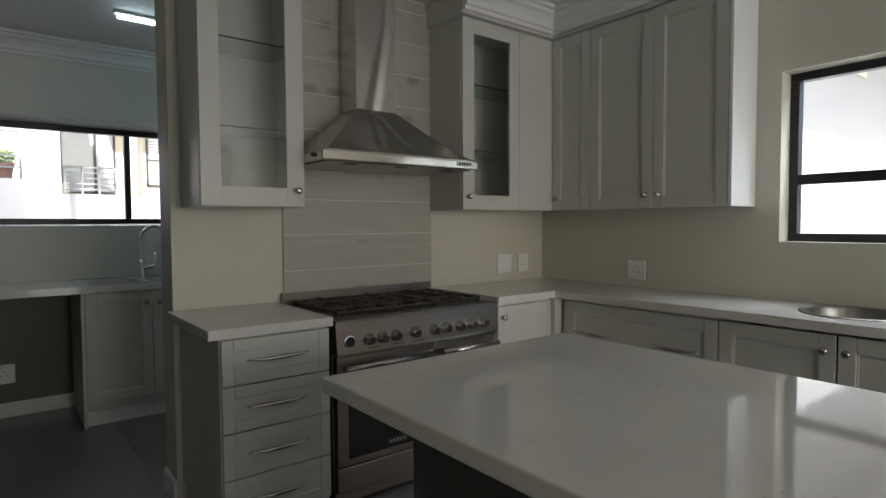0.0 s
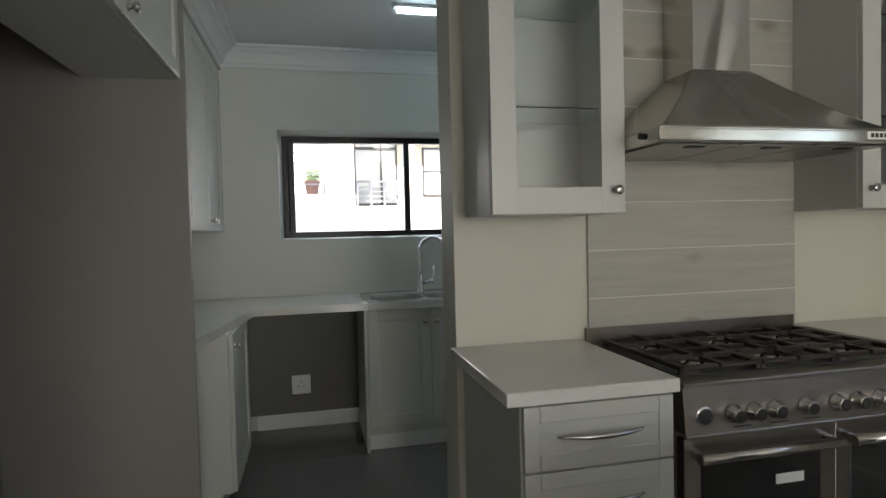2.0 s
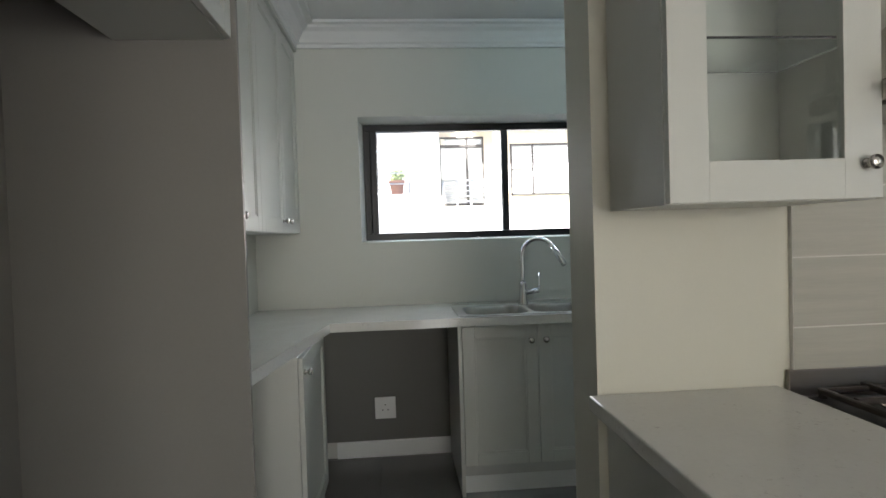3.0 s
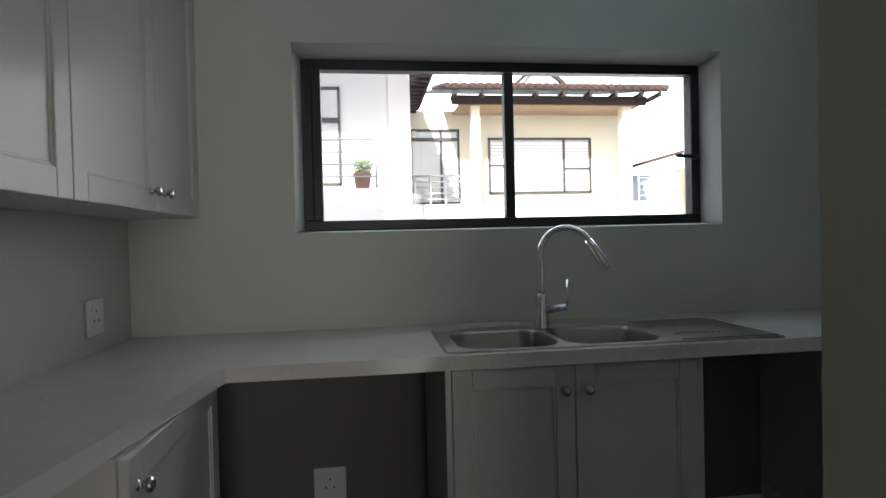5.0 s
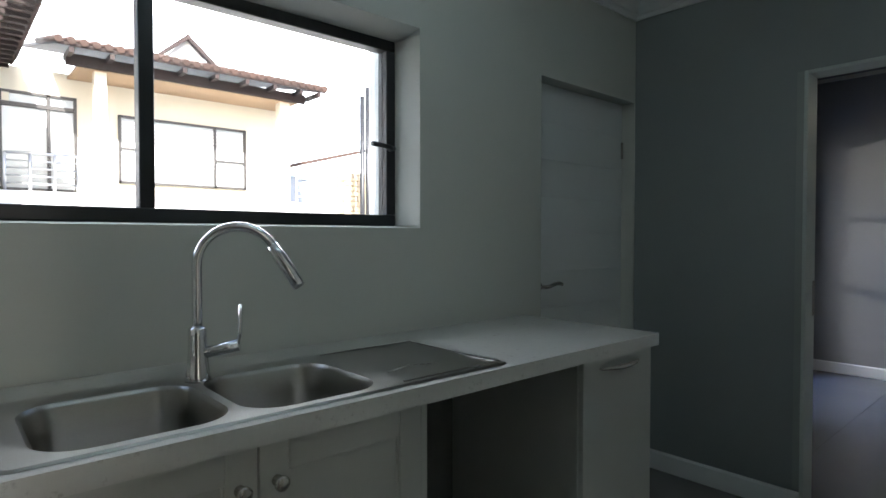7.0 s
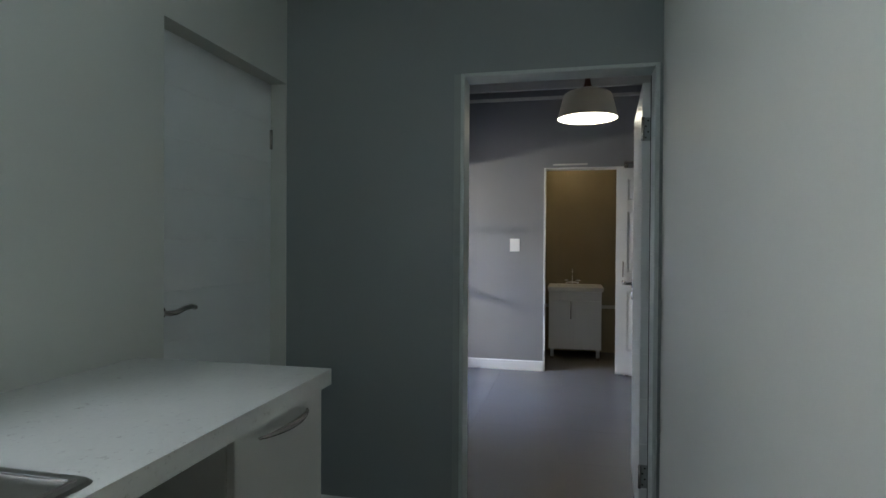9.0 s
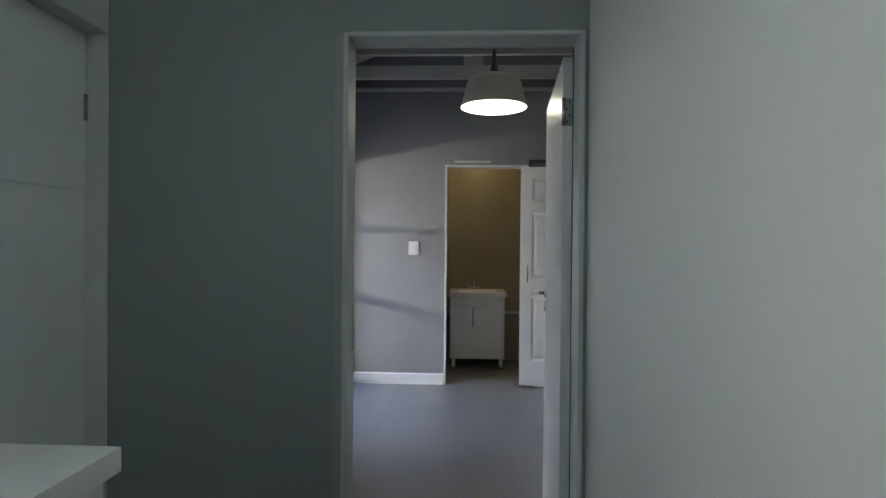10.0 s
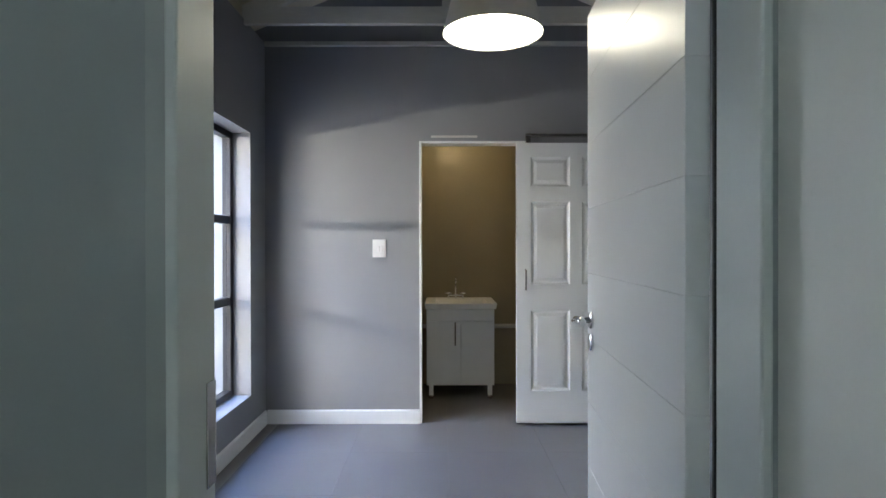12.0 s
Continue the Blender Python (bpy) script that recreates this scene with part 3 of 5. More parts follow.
part("body", B(0.79, 1.56, 0.75, 2.42, 0, 0.840), M_DARK, i, "dark charcoal panels")
part("worktop", B(0.637, 1.632, 0.45, 2.634, 0.840, 0.882, 0.005, 3), M_TOP, i, "pale speckled quartz top")


# ---- range cooker ----
def range_cooker():
    x0, x1, y0, y1 = 1.102, 2.060, 3.452, 4.03
    r = thing("range_cooker", ((x0 + x1) / 2, 3.7, 0), "stainless steel double-oven range cooker with gas hob", "cooker")
    part("body", B(x0, x1, y0 + 0.03, y1, 0.10, 0.863, 0.004), M_STEEL, r)
    part("kickplate", B(x0 + 0.02, x1 - 0.02, y0 + 0.05, y1, 0.03, 0.10), M_STEEL, r)
    for x in (x0 + 0.05, x1 - 0.05):
        for y in (y0 + 0.1, y1 - 0.06):
            part("foot", lathe([(0.02, 0), (0.02, 0.03)], (x, y, 0), "z", 12), M_BLACK, r)
    part("hob_plate", B(x0, x1, y0 - 0.015, y1, 0.863, 0.875, 0.003), M_STEEL, r)
    part("hob_well", B(x0 + 0.03, x1 - 0.03, y0 + 0.06, y1 - 0.03, 0.875, 0.878), M_BLACK, r)
    part("upstand", B(x0, x1, y1, y1 + 0.014, 0.863, 0.942, 0.003), M_STEEL, r)
    # sloping control panel
    part("control_panel", prism([(y0 + 0.0, 0.868), (y0 - 0.008, 0.868), (y0 - 0.012, 0.826), (y0 - 0.022, 0.728), (y0 + 0.03, 0.728), (y0 + 0.03, 0.868)], "x", x0, x1), M_STEEL, r)
    part("towel_trim", B(x0, x1, y0 - 0.026, y0 - 0.004, 0.717, 0.728, 0.004), M_STEEL, r)
    w = x1 - x0
    for f in (0.167, 0.241, 0.316, 0.431, 0.550, 0.630, 0.720, 0.805, 0.887):
        k = part("control_knob", lathe([(0.027, 0), (0.027, 0.006), (0.022, 0.008), (0.021, 0.032), (0.018, 0.035)], (x0 + w * f, y0 - 0.016, 0.778), "-y", 22), M_NICKEL, r, "steel knob with a black face")
        part("knob_face", lathe([(0.0175, 0), (0.0175, 0.002), (0.015, 0.003)], (x0 + w * f, y0 - 0.051, 0.778), "-y", 20), M_BLACK, k)
    k = part("clock", lathe([(0.030, 0), (0.030, 0.006), (0.026, 0.008)], (x0 + w * 0.067, y0 - 0.015, 0.778), "-y", 24), M_CHROME, r, "round clock dial")
    part("clock_face", lathe([(0.023, 0), (0.023, 0.002)], (x0 + w * 0.067, y0 - 0.0232, 0.778), "-y", 24), M_BLACK, k)
    for f in (0.165, 0.30, 0.42):
        part("marking", B(x0 + w * f, x0 + w * f + 0.06, y0 - 0.0228, y0 - 0.020, 0.738, 0.742), M_BLACK, r)
    # two oven doors
    for a0, a1 in ((x0 + 0.006, x0 + w * 0.5585), (x0 + w * 0.561, x1 - 0.006)):
        o = part("oven_door", B(a0, a1, y0 - 0.004, y0 + 0.03, 0.22, 0.711, 0.002), M_STEEL, r)
        part("oven_glass", B(a0 + 0.055, a1 - 0.055, y0 - 0.007, y0 - 0.003, 0.25, 0.630, 0.002), M_OVEN, o, "dark oven glass")
        part("handle", tube([(a0 + 0.02, y0 - 0.05, 0.667), (a1 - 0.02, y0 - 0.05, 0.667)], 0.016, 16), M_NICKEL, o, "round steel door bar")
        for x in (a0 + 0.035, a1 - 0.035):
            part("handle_bracket", B(x - 0.014, x + 0.014, y0 - 0.05, y0 - 0.003, 0.655, 0.679, 0.004), M_NICKEL, o)
    part("label_sticker", B(x0 + w * 0.33, x0 + w * 0.33 + 0.10, y0 - 0.009, y0 - 0.0075, 0.545, 0.575), M_PLASTIC, r, "small pale sticker on the oven glass")
    bm = B(x0 + w * 0.26, x0 + w * 0.26 + 0.13, y0 - 0.009, y0 - 0.0065, 0.262, 0.302, 0.001)
    part("badge", bm, M_BLACK, r, "dark badge plate")
    for k in range(5):
        part("badge_mark", B(x0 + w * 0.26 + 0.02 + 0.02 * k, x0 + w * 0.26 + 0.034 + 0.02 * k, y0 - 0.0102, y0 - 0.0088, 0.274, 0.289), M_NICKEL, r)
    part("warming_drawer", B(x0 + 0.006, x1 - 0.006, y0 - 0.002, y0 + 0.03, 0.10, 0.212, 0.005), M_STEEL, r)
    # burners and pan supports
    for u in (0.20, 0.50, 0.80):
        for v in (0.27, 0.73):
            x, y = x0 + w * u, y0 + 0.05 + (y1 - y0 - 0.06) * v
            b = part("burner", lathe([(0.052, 0), (0.052, 0.004), (0.040, 0.006), (0.040, 0.010), (0.034, 0.012)], (x, y, 0.878), "z", 22), M_NICKEL, r)
            part("burner_cap", lathe([(0.032, 0), (0.034, 0.003), (0.030, 0.006)], (x, y, 0.890), "z", 20), M_IRON, b)
    for u in (0.20, 0.50, 0.80):
        bm = bmesh.new()
        xa, xb, ya, yb = x0 + w * (u - 0.148), x0 + w * (u + 0.148), y0 + 0.07, y1 - 0.04
        zt = 0.904
        for x in (xa, xb - 0.011):
            box(bm, x, x + 0.016, ya, yb, zt - 0.016, zt, 0.003, 1)
        for y in (ya, (ya + yb) / 2 - 0.005, yb - 0.011):
            box(bm, xa, xb, y, y + 0.016, zt - 0.015, zt - 0.001, 0.003, 1)
        for v in (0.27, 0.73):
            cx, cy = x0 + w * u, y0 + 0.05 + (y1 - y0 - 0.06) * v
            for dx, dy in ((1, 0), (-1, 0), (0, 1), (0, -1)):
                p, q = 0.024, 0.132
                lo, hi = (cx + dx * p, cx + dx * q) if dx else (cx - 0.008, cx + 0.008), (cy + dy * p, cy + dy * q) if dy else (cy - 0.008, cy + 0.008)
                box(bm, lo[0], lo[1], hi[0], hi[1], zt - 0.012, zt + 0.004, 0.002, 1)
        for x in (xa, xb - 0.014):
            for y in (ya, yb - 0.014):
                box(bm, x, x + 0.014, y, y + 0.014, 0.878, zt - 0.010)
        part("pan_support", bm, M_IRON, r, "black cast-iron pan support")


range_cooker()


def cooker_hood():
    x0, x1, y0, z0 = 1.098, 2.008, 3.532, 1.586
    cx, h = 1.572, thing("cooker_hood", (1.57, 3.8, 1.55), "stainless steel pyramid cooker hood with a tall chimney", "cooker hood")
    part("lip", B(x0, x1, y0, 4.035, z0, z0 + 0.038, 0.003), M_HOOD, h)
    # pressed canopy; two creases down its front are shaped to make light streaks
    bm, rows, cols = bmesh.new(), [], 60
    for k in range(17):
        f = k / 16
        g = f ** 0.85
        xa, xb = x0 + (cx - 0.123 - x0) * g, x1 + (cx + 0.123 - x1) * g
        ya = y0 + 0.004 + (3.842 - y0) * g
        z = z0 + 0.038 + 0.272 * f
        row = []
        for j in range(cols + 1):
            x = xa + (xb - xa) * j / cols
            dent = sum(math.exp(-((x - (cx - 0.03 + e * (1 - f))) / 0.020) ** 2) for e in (-0.10, 0.09))
            row.append(bm.verts.new((x, ya + 0.006 * dent * min(1, 4 * (1 - f), 6 * f), z)))
        rows.append(row + [bm.verts.new((xb, 4.035, z)), bm.verts.new((xa, 4.035, z))])
    n = cols + 3
    for lo, hi in zip(rows, rows[1:]):
        for j in range(n):
            bm.faces.new((lo[j], lo[(j + 1) % n], hi[(j + 1) % n], hi[j])).smooth = j < cols
    bm.faces.new(rows[0][::-1]), bm.faces.new(rows[-1])
    part("canopy", bm, M_HOOD, h)
    # folded duct; its front sheet is dented to place a slanting light streak
    bm, yf, zb, zt = bmesh.new(), 3.850, z0 + 0.309, H_CEIL - 0.004
    cols, rows_n = 40, 30
    grid = []
    for j in range(rows_n + 1):
        z = zb + (zt - zb) * j / rows_n
        ridge = 0.40 + 0.40 * min(1, (z - zb) / 0.45)
        row = [bm.verts.new((cx - 0.121 + 0.242 * k / cols, yf + 0.010 * math.exp(-((k / cols - ridge) / 0.14) ** 2) * math.sin(math.pi * k / cols), z)) for k in range(cols + 1)]
        grid.append(row)
    for lo, hi in zip(grid, grid[1:]):
        for k in range(cols):
            bm.faces.new((lo[k], lo[k + 1], hi[k + 1], hi[k])).smooth = True
    ch = part("chimney", bm, M_HOOD, h, "square steel chimney duct")
    for x in (cx - 0.121, cx + 0.120):
        part("chimney_side", B(x, x + 0.001, yf + 0.0005, 4.033, zb, zt), M_HOOD, ch)
    for k in range(3):
        a = x0 + 0.04 + k * 0.29
        f = part("grease_filter", B(a, a + 0.28, y0 + 0.05, 4.0, z0 - 0.006, z0 - 0.001, 0.002), M_SINK, h)
        part("filter_latch", B(a + 0.11, a + 0.17, y0 + 0.07, y0 + 0.10, z0 - 0.010, z0 - 0.0065, 0.001), M_BLACK, f)
    pb = part("button_panel", B(1.86, 1.97, y0 - 0.003, y0, z0 + 0.010, z0 + 0.036, 0.001), M_PLASTIC, h, "pale control strip")
    for k in range(5):
        part("button", B(1.872 + 0.018 * k, 1.884 + 0.018 * k, y0 - 0.006, y0 - 0.0035, z0 + 0.016, z0 + 0.030, 0.001), M_BLACK, pb)
    part("side_knob", lathe([(0.010, 0), (0.010, 0.012)], (x0, 3.62, z0 + 0.024), "-x", 12), M_BLACK, h)


cooker_hood()


# ---- wall cabinets ----
def glass_cabinet(x0, x1, knob_x, label, door_to=None):
    z0, z1, yf, yb = 1.376, 2.472, 3.747, 4.045
    c = thing("wall_cabinet", ((x0 + x1) / 2, 3.9, z0), label, "cabinet", "kitchen wall cabinets")
    carcass(x0, x1, yf, yb, z0, z1, c, "-y", M_CAB)
    dr = shaker("door", "x", x0 + 0.002, (door_to or x1) - 0.002, yf - 0.001, -1, z0 + 0.002, z1 - 0.003, c, rail=0.084, glass=G_CAB)
    if door_to:
        part("filler_panel", B(door_to, x1, yf - 0.021, yf - 0.001, z0 + 0.002, z1 - 0.003, 0.002), M_CAB, c)
    knob(knob_x, yf - 0.021, z0 + 0.075, "-y", dr)
    for z in (1.722, 2.105):
        part("shelf", B(x0 + 0.018, x1 - 0.018, yf + 0.02, yb - 0.02, z, z + 0.006), G_CAB, c, "clear glass shelf")
    return c


glass_cabinet(0.634, 1.100, 1.062, "tall light grey wall cabinet with a glazed door")
glass_cabinet(2.067, 2.845, 2.105, "light grey glazed wall cabinet beside the cooker hood", 2.528)
c = thing("wall_cabinet", (2.95, 3.15, 1.39), "light grey wall cabinet with three framed doors", "cabinet", "kitchen wall cabinets")
part("body", B(2.846, 3.09, 2.586, 3.724, 1.385, 2.472), M_CAB, c)
part("end_panel", B(2.824, 3.09, 2.567, 2.585, 1.376, 2.472, 0.002), M_WHITE, c, "pale gloss end panel")
for lo, hi, ky in ((3.425, 3.722, 3.69), (3.003, 3.422, 3.04), (2.588, 3.000, 2.965)):
    dr = shaker("door", "y", lo, hi, 2.845, -1, 1.377, 2.469, c, rail=0.066)
    knob(2.825, ky, 1.45, "-x", dr)
# pelmets that close the cabinets to the ceiling
for nm, dims in (("pelmet", (0.605, 1.115, 3.70, 4.045)), ("pelmet", (2.045, 2.845, 3.70, 4.045)), ("pelmet", (2.80, 3.09, 2.55, 3.698))):
    p = thing("cabinet_pelmet", ((dims[0] + dims[1]) / 2, (dims[2] + dims[3]) / 2, 2.475), "light grey moulded pelmet on top of the wall cabinets", "pelmet")
    part("fascia", B(*dims, 2.475, 2.60, 0.004), M_CAB, p)
    part("bead", B(dims[0] - 0.012, dims[1], dims[2] - 0.012, dims[3], 2.585, 2.612, 0.006), M_CAB, p)
cornice("cornice", [("x", 2.045, 2.80, 3.69, -1), ("y", 2.55, 3.69, 2.79, -1), ("x", 0.605, 1.115, 3.69, -1)])

# fridge niche
n = thing("fridge_housing", (-0.72, 3.9, 0), "tall taupe fridge niche under a shallow cupboard", "cabinet")
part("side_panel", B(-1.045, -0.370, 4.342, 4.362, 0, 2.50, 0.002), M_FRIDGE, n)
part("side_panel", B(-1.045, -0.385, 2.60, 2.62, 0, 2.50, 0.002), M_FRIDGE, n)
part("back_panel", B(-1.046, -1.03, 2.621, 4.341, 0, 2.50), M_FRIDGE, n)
part("cupboard", B(-0.72, -0.405, 2.62, 4.342, 1.922, 2.50), M_CAB, n)
for lo, hi, ky in ((2.624, 3.674, 3.63), (3.678, 4.34, 3.72)):
    dr = shaker("door", "y", lo, hi, -0.404, 1, 1.924, 2.497, n)
    knob(-0.384, ky, 1.955, "x", dr)
part("fascia", B(-1.045, -0.385, 2.60, 4.362, 2.50, 2.612), M_CAB, n)


# ---- sockets and switches ----
def socket(x, y, z, axis, s, w=0.075, h=0.12, pins=True):
    o = thing("wall_socket", (x, y, z), "square white plastic wall socket plate", "socket", "wall sockets")

    def put(nm, u0, u1, v0, v1, d0, d1, mat, r=0.0):
        if axis == "y":
            bm = B(x + u0, x + u1, y + s * d0, y + s * d1, z + v0, z + v1, r)
        else:
            bm = B(x + s * d0, x + s * d1, y + u0, y + u1, z + v0, z + v1, r)
        return part(nm, bm, mat, o)

    put("plate", -w / 2, w / 2, -h / 2, h / 2, 0, 0.010, M_PLASTIC, 0.003)
    put("rocker", -w * 0.32, -w * 0.1, h * 0.18, h * 0.36, 0.010, 0.014, M_PLASTIC, 0.001)
    if pins:
        for u, v in ((0, 0.02), (-0.016, -0.012), (0.016, -0.012)):
            put("pin_hole", u - 0.0035, u + 0.0035, v - 0.0035, v + 0.0035, 0.0095, 0.0106, M_HOLE)


socket(2.705, YR - 0.001, 1.018, "y", -1, 0.135, 0.125, False)
socket(2.887, YR - 0.001, 1.016, "y", -1, 0.10, 0.125)
socket(XR - 0.001, 3.263, 1.003, "x", -1, 0.12, 0.12)
socket(-0.025, YW - 0.010, 0.297, "y", -1, 0.125, 0.13)
socket(-0.754, 5.755, 1.03, "x", 1, 0.11, 0.12)


# ---- kitchen bowl ----
k = thing("round_sink", (2.85, 2.04, 0.9), "round stainless steel sink bowl let into the worktop", "sink")
part("rim", lathe([(0.185, 0.0), (0.215, 0.0), (0.215, 0.004), (0.20, 0.006), (0.187, 0.003)], (2.85, 2.04, 0.9005), "z", 40, cap=False), M_SINK, k)
part("bowl", lathe([(0.0, -0.150), (0.10, -0.150), (0.15, -0.135), (0.172, -0.10), (0.180, -0.02), (0.188, 0.002)], (2.85, 2.04, 0.9005), "z", 40, cap=False), M_SINK, k)
t = thing("kitchen_tap", (2.98, 1.87, 0.9), "chrome swan-neck kitchen mixer tap", "tap")
pts = [(2.98, 1.87, 0.90 + 0.02 * j) for j in range(13)] + [(2.98 - 0.09 * (1 - math.cos(a)), 1.87, 1.15 + 0.09 * math.sin(a)) for a in [math.pi * j / 12 for j in range(13)]]
part("spout", tube(pts, 0.011, 12), M_CHROME, t)
part("lever", tube([(2.98, 1.88, 0.98), (2.98, 1.93, 1.0), (2.98, 1.97, 1.03)], 0.007, 10), M_CHROME, t)
part("base", lathe([(0.025, 0), (0.025, 0.012), (0.015, 0.03)], (2.98, 1.87, 0.9), "z", 20), M_CHROME, t)

# ---- scullery ----
YF = 5.412
bm = slab([(-0.752, 4.37), (-0.405, 4.37), (-0.260, YF), (2.285, YF), (2.285, 6.05), (-0.752, 6.05)],
          [[(0.40, 5.452), (1.13, 5.452), (1.13, 5.83), (0.40, 5.83)]], 0.868, 0.912)
solid("worktop", bm, M_TOP, "L-shaped pale quartz scullery worktop", "worktop")

# thin strips, darker than the wall above the worktop
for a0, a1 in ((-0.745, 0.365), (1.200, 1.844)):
    solid("trim", B(a0, a1, 6.046, 6.0535, 0.10, 0.858), M_STRIP, "taupe wall strip under the worktop", "trim", "structure")
c = thing("sink_cabinet", (0.79, 5.75, 0), "grey base cabinet with two framed doors under the sink", "cabinet")
part("body", B(0.386, 1.179, YF + 0.045, 6.0, 0.10, 0.72), M_CABIN, c)
part("plinth", B(0.386, 1.180, YF + 0.075, 6.0, 0, 0.15), M_WHITE, c, "white plinth board")
part("end_panel", B(0.367, 0.385, YF + 0.025, 6.05, 0, 0.866), M_CAB, c)
part("end_panel", B(1.180, 1.198, YF + 0.025, 6.05, 0, 0.866), M_CAB, c)
for a0, a1, kx in ((0.387, 0.772, 0.736), (0.775, 1.179, 0.811)):
    dr = shaker("door", "x", a0, a1, YF + 0.044, -1, 0.155, 0.862, c)
    knob(kx, YF + 0.024, 0.785, "-y", dr)

c = thing("pull_out_cabinet", (2.08, 5.75, 0), "narrow grey pull-out base cabinet with one tall front", "cabinet")
part("body", B(1.846, 2.275, YF + 0.045, 6.05, 0.15, 0.866), M_CAB, c)
part("plinth", B(1.848, 2.275, YF + 0.075, 6.05, 0, 0.15), M_WHITE, c)
part("front", B(1.848, 2.273, YF + 0.024, YF + 0.044, 0.155, 0.862, 0.003), M_CAB, c)
bow_handle(1.935, 2.175, YF + 0.024, -1, 0.828, "x", c)

c = thing("corner_base_cabinet", (-0.66, 5.05, 0), "grey scullery base cabinet with one framed door", "cabinet")
part("body", B(-0.75, -0.325, 4.865, 5.50, 0.10, 0.866), M_CAB, c)
part("plinth", B(-0.75, -0.37, 4.865, 5.50, 0, 0.10), M_CAB, c)
dr = shaker("door", "y", 4.868, 5.495, -0.324, 1, 0.105, 0.862, c)
knob(-0.304, 4.905, 0.80, "x", dr)
part("back_panel", B(-0.75, -0.33, 5.50, 5.518, 0, 0.866), M_CABIN, c)

c = thing("scullery_wall_cabinet", (-0.78, 5.2, 1.37), "grey scullery wall cabinet with four framed doors", "cabinet")
part("body", B(-0.75, -0.512, 4.38, 6.052, 1.362, 2.43), M_CAB, c)
for lo, hi, ky in ((4.382, 4.72, 4.69), (4.723, 5.10, 4.75), (5.103, 5.612, 5.558), (5.615, 6.05, 5.665)):
    dr = shaker("door", "y", lo, hi, -0.511, 1, 1.364, 2.428, c, rail=0.066)
    knob(-0.491, ky, 1.423, "x", dr)
part("pelmet", B(-0.75, -0.475, 4.375, 6.052, 2.43, 2.50, 0.004), M_CAB, c)
cornice("cornice", [("y", 4.402, 6.05, -0.485, 1)], H_SCUL)


def double_sink():
    """A long inset sink: two rounded bowls and a ribbed drainer."""
    x0, x1, y0, y1, z = 0.372, 1.50, 5.436, 5.885, 0.913
    s = thing("double_sink", ((x0 + x1) / 2, 5.68, z), "stainless steel double-bowl inset sink with drainer", "sink")

    def ring(cx, cy, hx, hy, r, zz, bm, n=8):
        out = []
        for qx, qy, a0 in ((1, 1, 0), (-1, 1, 90), (-1, -1, 180), (1, -1, 270)):
            for k in range(n + 1):
                a = radians(a0 + 90 * k / n)
                out.append(bm.verts.new((cx + qx * (hx - r) + r * math.cos(a), cy + qy * (hy - r) + r * math.sin(a), zz)))
        return out

    top = 0.0045
    bowls = [((0.588, 5.636), (0.166, 0.172)), ((0.938, 5.636), (0.163, 0.172))]
    bm = bmesh.new()
    edges = []
    outer = ring((x0 + x1) / 2, (y0 + y1) / 2, (x1 - x0) / 2 - 0.006, (y1 - y0) / 2 - 0.006, 0.02, z + top, bm)
    loops = [outer]
    for (cx, cy), (hx, hy) in bowls:
        loops.append(ring(cx, cy, hx, hy, 0.085, z + top, bm))
    for lp in loops:
        for a, b in zip(lp, lp[1:] + lp[:1]):
            edges.append(bm.edges.new((a, b)))
    bmesh.ops.triangle_fill(bm, use_beauty=True, use_dissolve=False, edges=edges)
    inside = [f for f in bm.faces if any(((f.calc_center_median().x - cx) / (hx * 0.98)) ** 4 + ((f.calc_center_median().y - cy) / (hy * 0.98)) ** 4 < 0.95 for (cx, cy), (hx, hy) in bowls) and all(any(v in lp for lp in loops[1:]) for v in f.verts) and len([1 for lp in loops[1:] if all(v in lp for v in f.verts)]) == 1]
    bmesh.ops.delete(bm, geom=inside, context="FACES_ONLY")
    low = ring((x0 + x1) / 2, (y0 + y1) / 2, (x1 - x0) / 2, (y1 - y0) / 2, 0.024, z, bm)
    n = len(low)
    for k in range(n):
        bm.faces.new((low[k], low[(k + 1) % n], outer[(k + 1) % n], outer[k]))
    bmesh.ops.recalc_face_normals(bm, faces=bm.faces[:])
    part("deck", bm, M_SINK, s)
    for (cx, cy), (hx, hy) in bowls:
        bm = bmesh.new()
        rows = [ring(cx, cy, hx - d, hy - d, max(0.03, 0.085 - d), z + zz, bm) for d, zz in ((0, top), (0.004, 0.001), (0.010, -0.006), (0.018, -0.06), (0.026, -0.115), (0.045, -0.138), (0.075, -0.146))]
        for a, b in zip(rows, rows[1:]):
            for k in range(len(a)):
                bm.faces.new((a[k], b[k], b[(k + 1) % len(a)], a[(k + 1) % len(a)])).smooth = True
        bm.faces.new(rows[-1])
        bmesh.ops.recalc_face_normals(bm, faces=bm.faces[:])
        for f in bm.faces:
            f.normal_flip()
        b = part("bowl", bm, M_SINK, s)
        part("waste", lathe([(0.040, 0), (0.040, 0.003), (0.030, 0.004), (0.028, 0.001), (0, 0.001)], (cx, cy, z - 0.146), "z", 24), M_CHROME, b)
    for a0, a1, b0, b1 in ((x0 + 0.775, x1 - 0.02, y0 + 0.022, y0 + 0.030), (x0 + 0.775, x1 - 0.02, y1 - 0.030, y1 - 0.022), (x1 - 0.028, x1 - 0.02, y0 + 0.03, y1 - 0.03)):
        part("drainer_rim", B(a0, a1, b0, b1, z + top - 0.002, z + top + 0.003, 0.002), M_SINK, s)
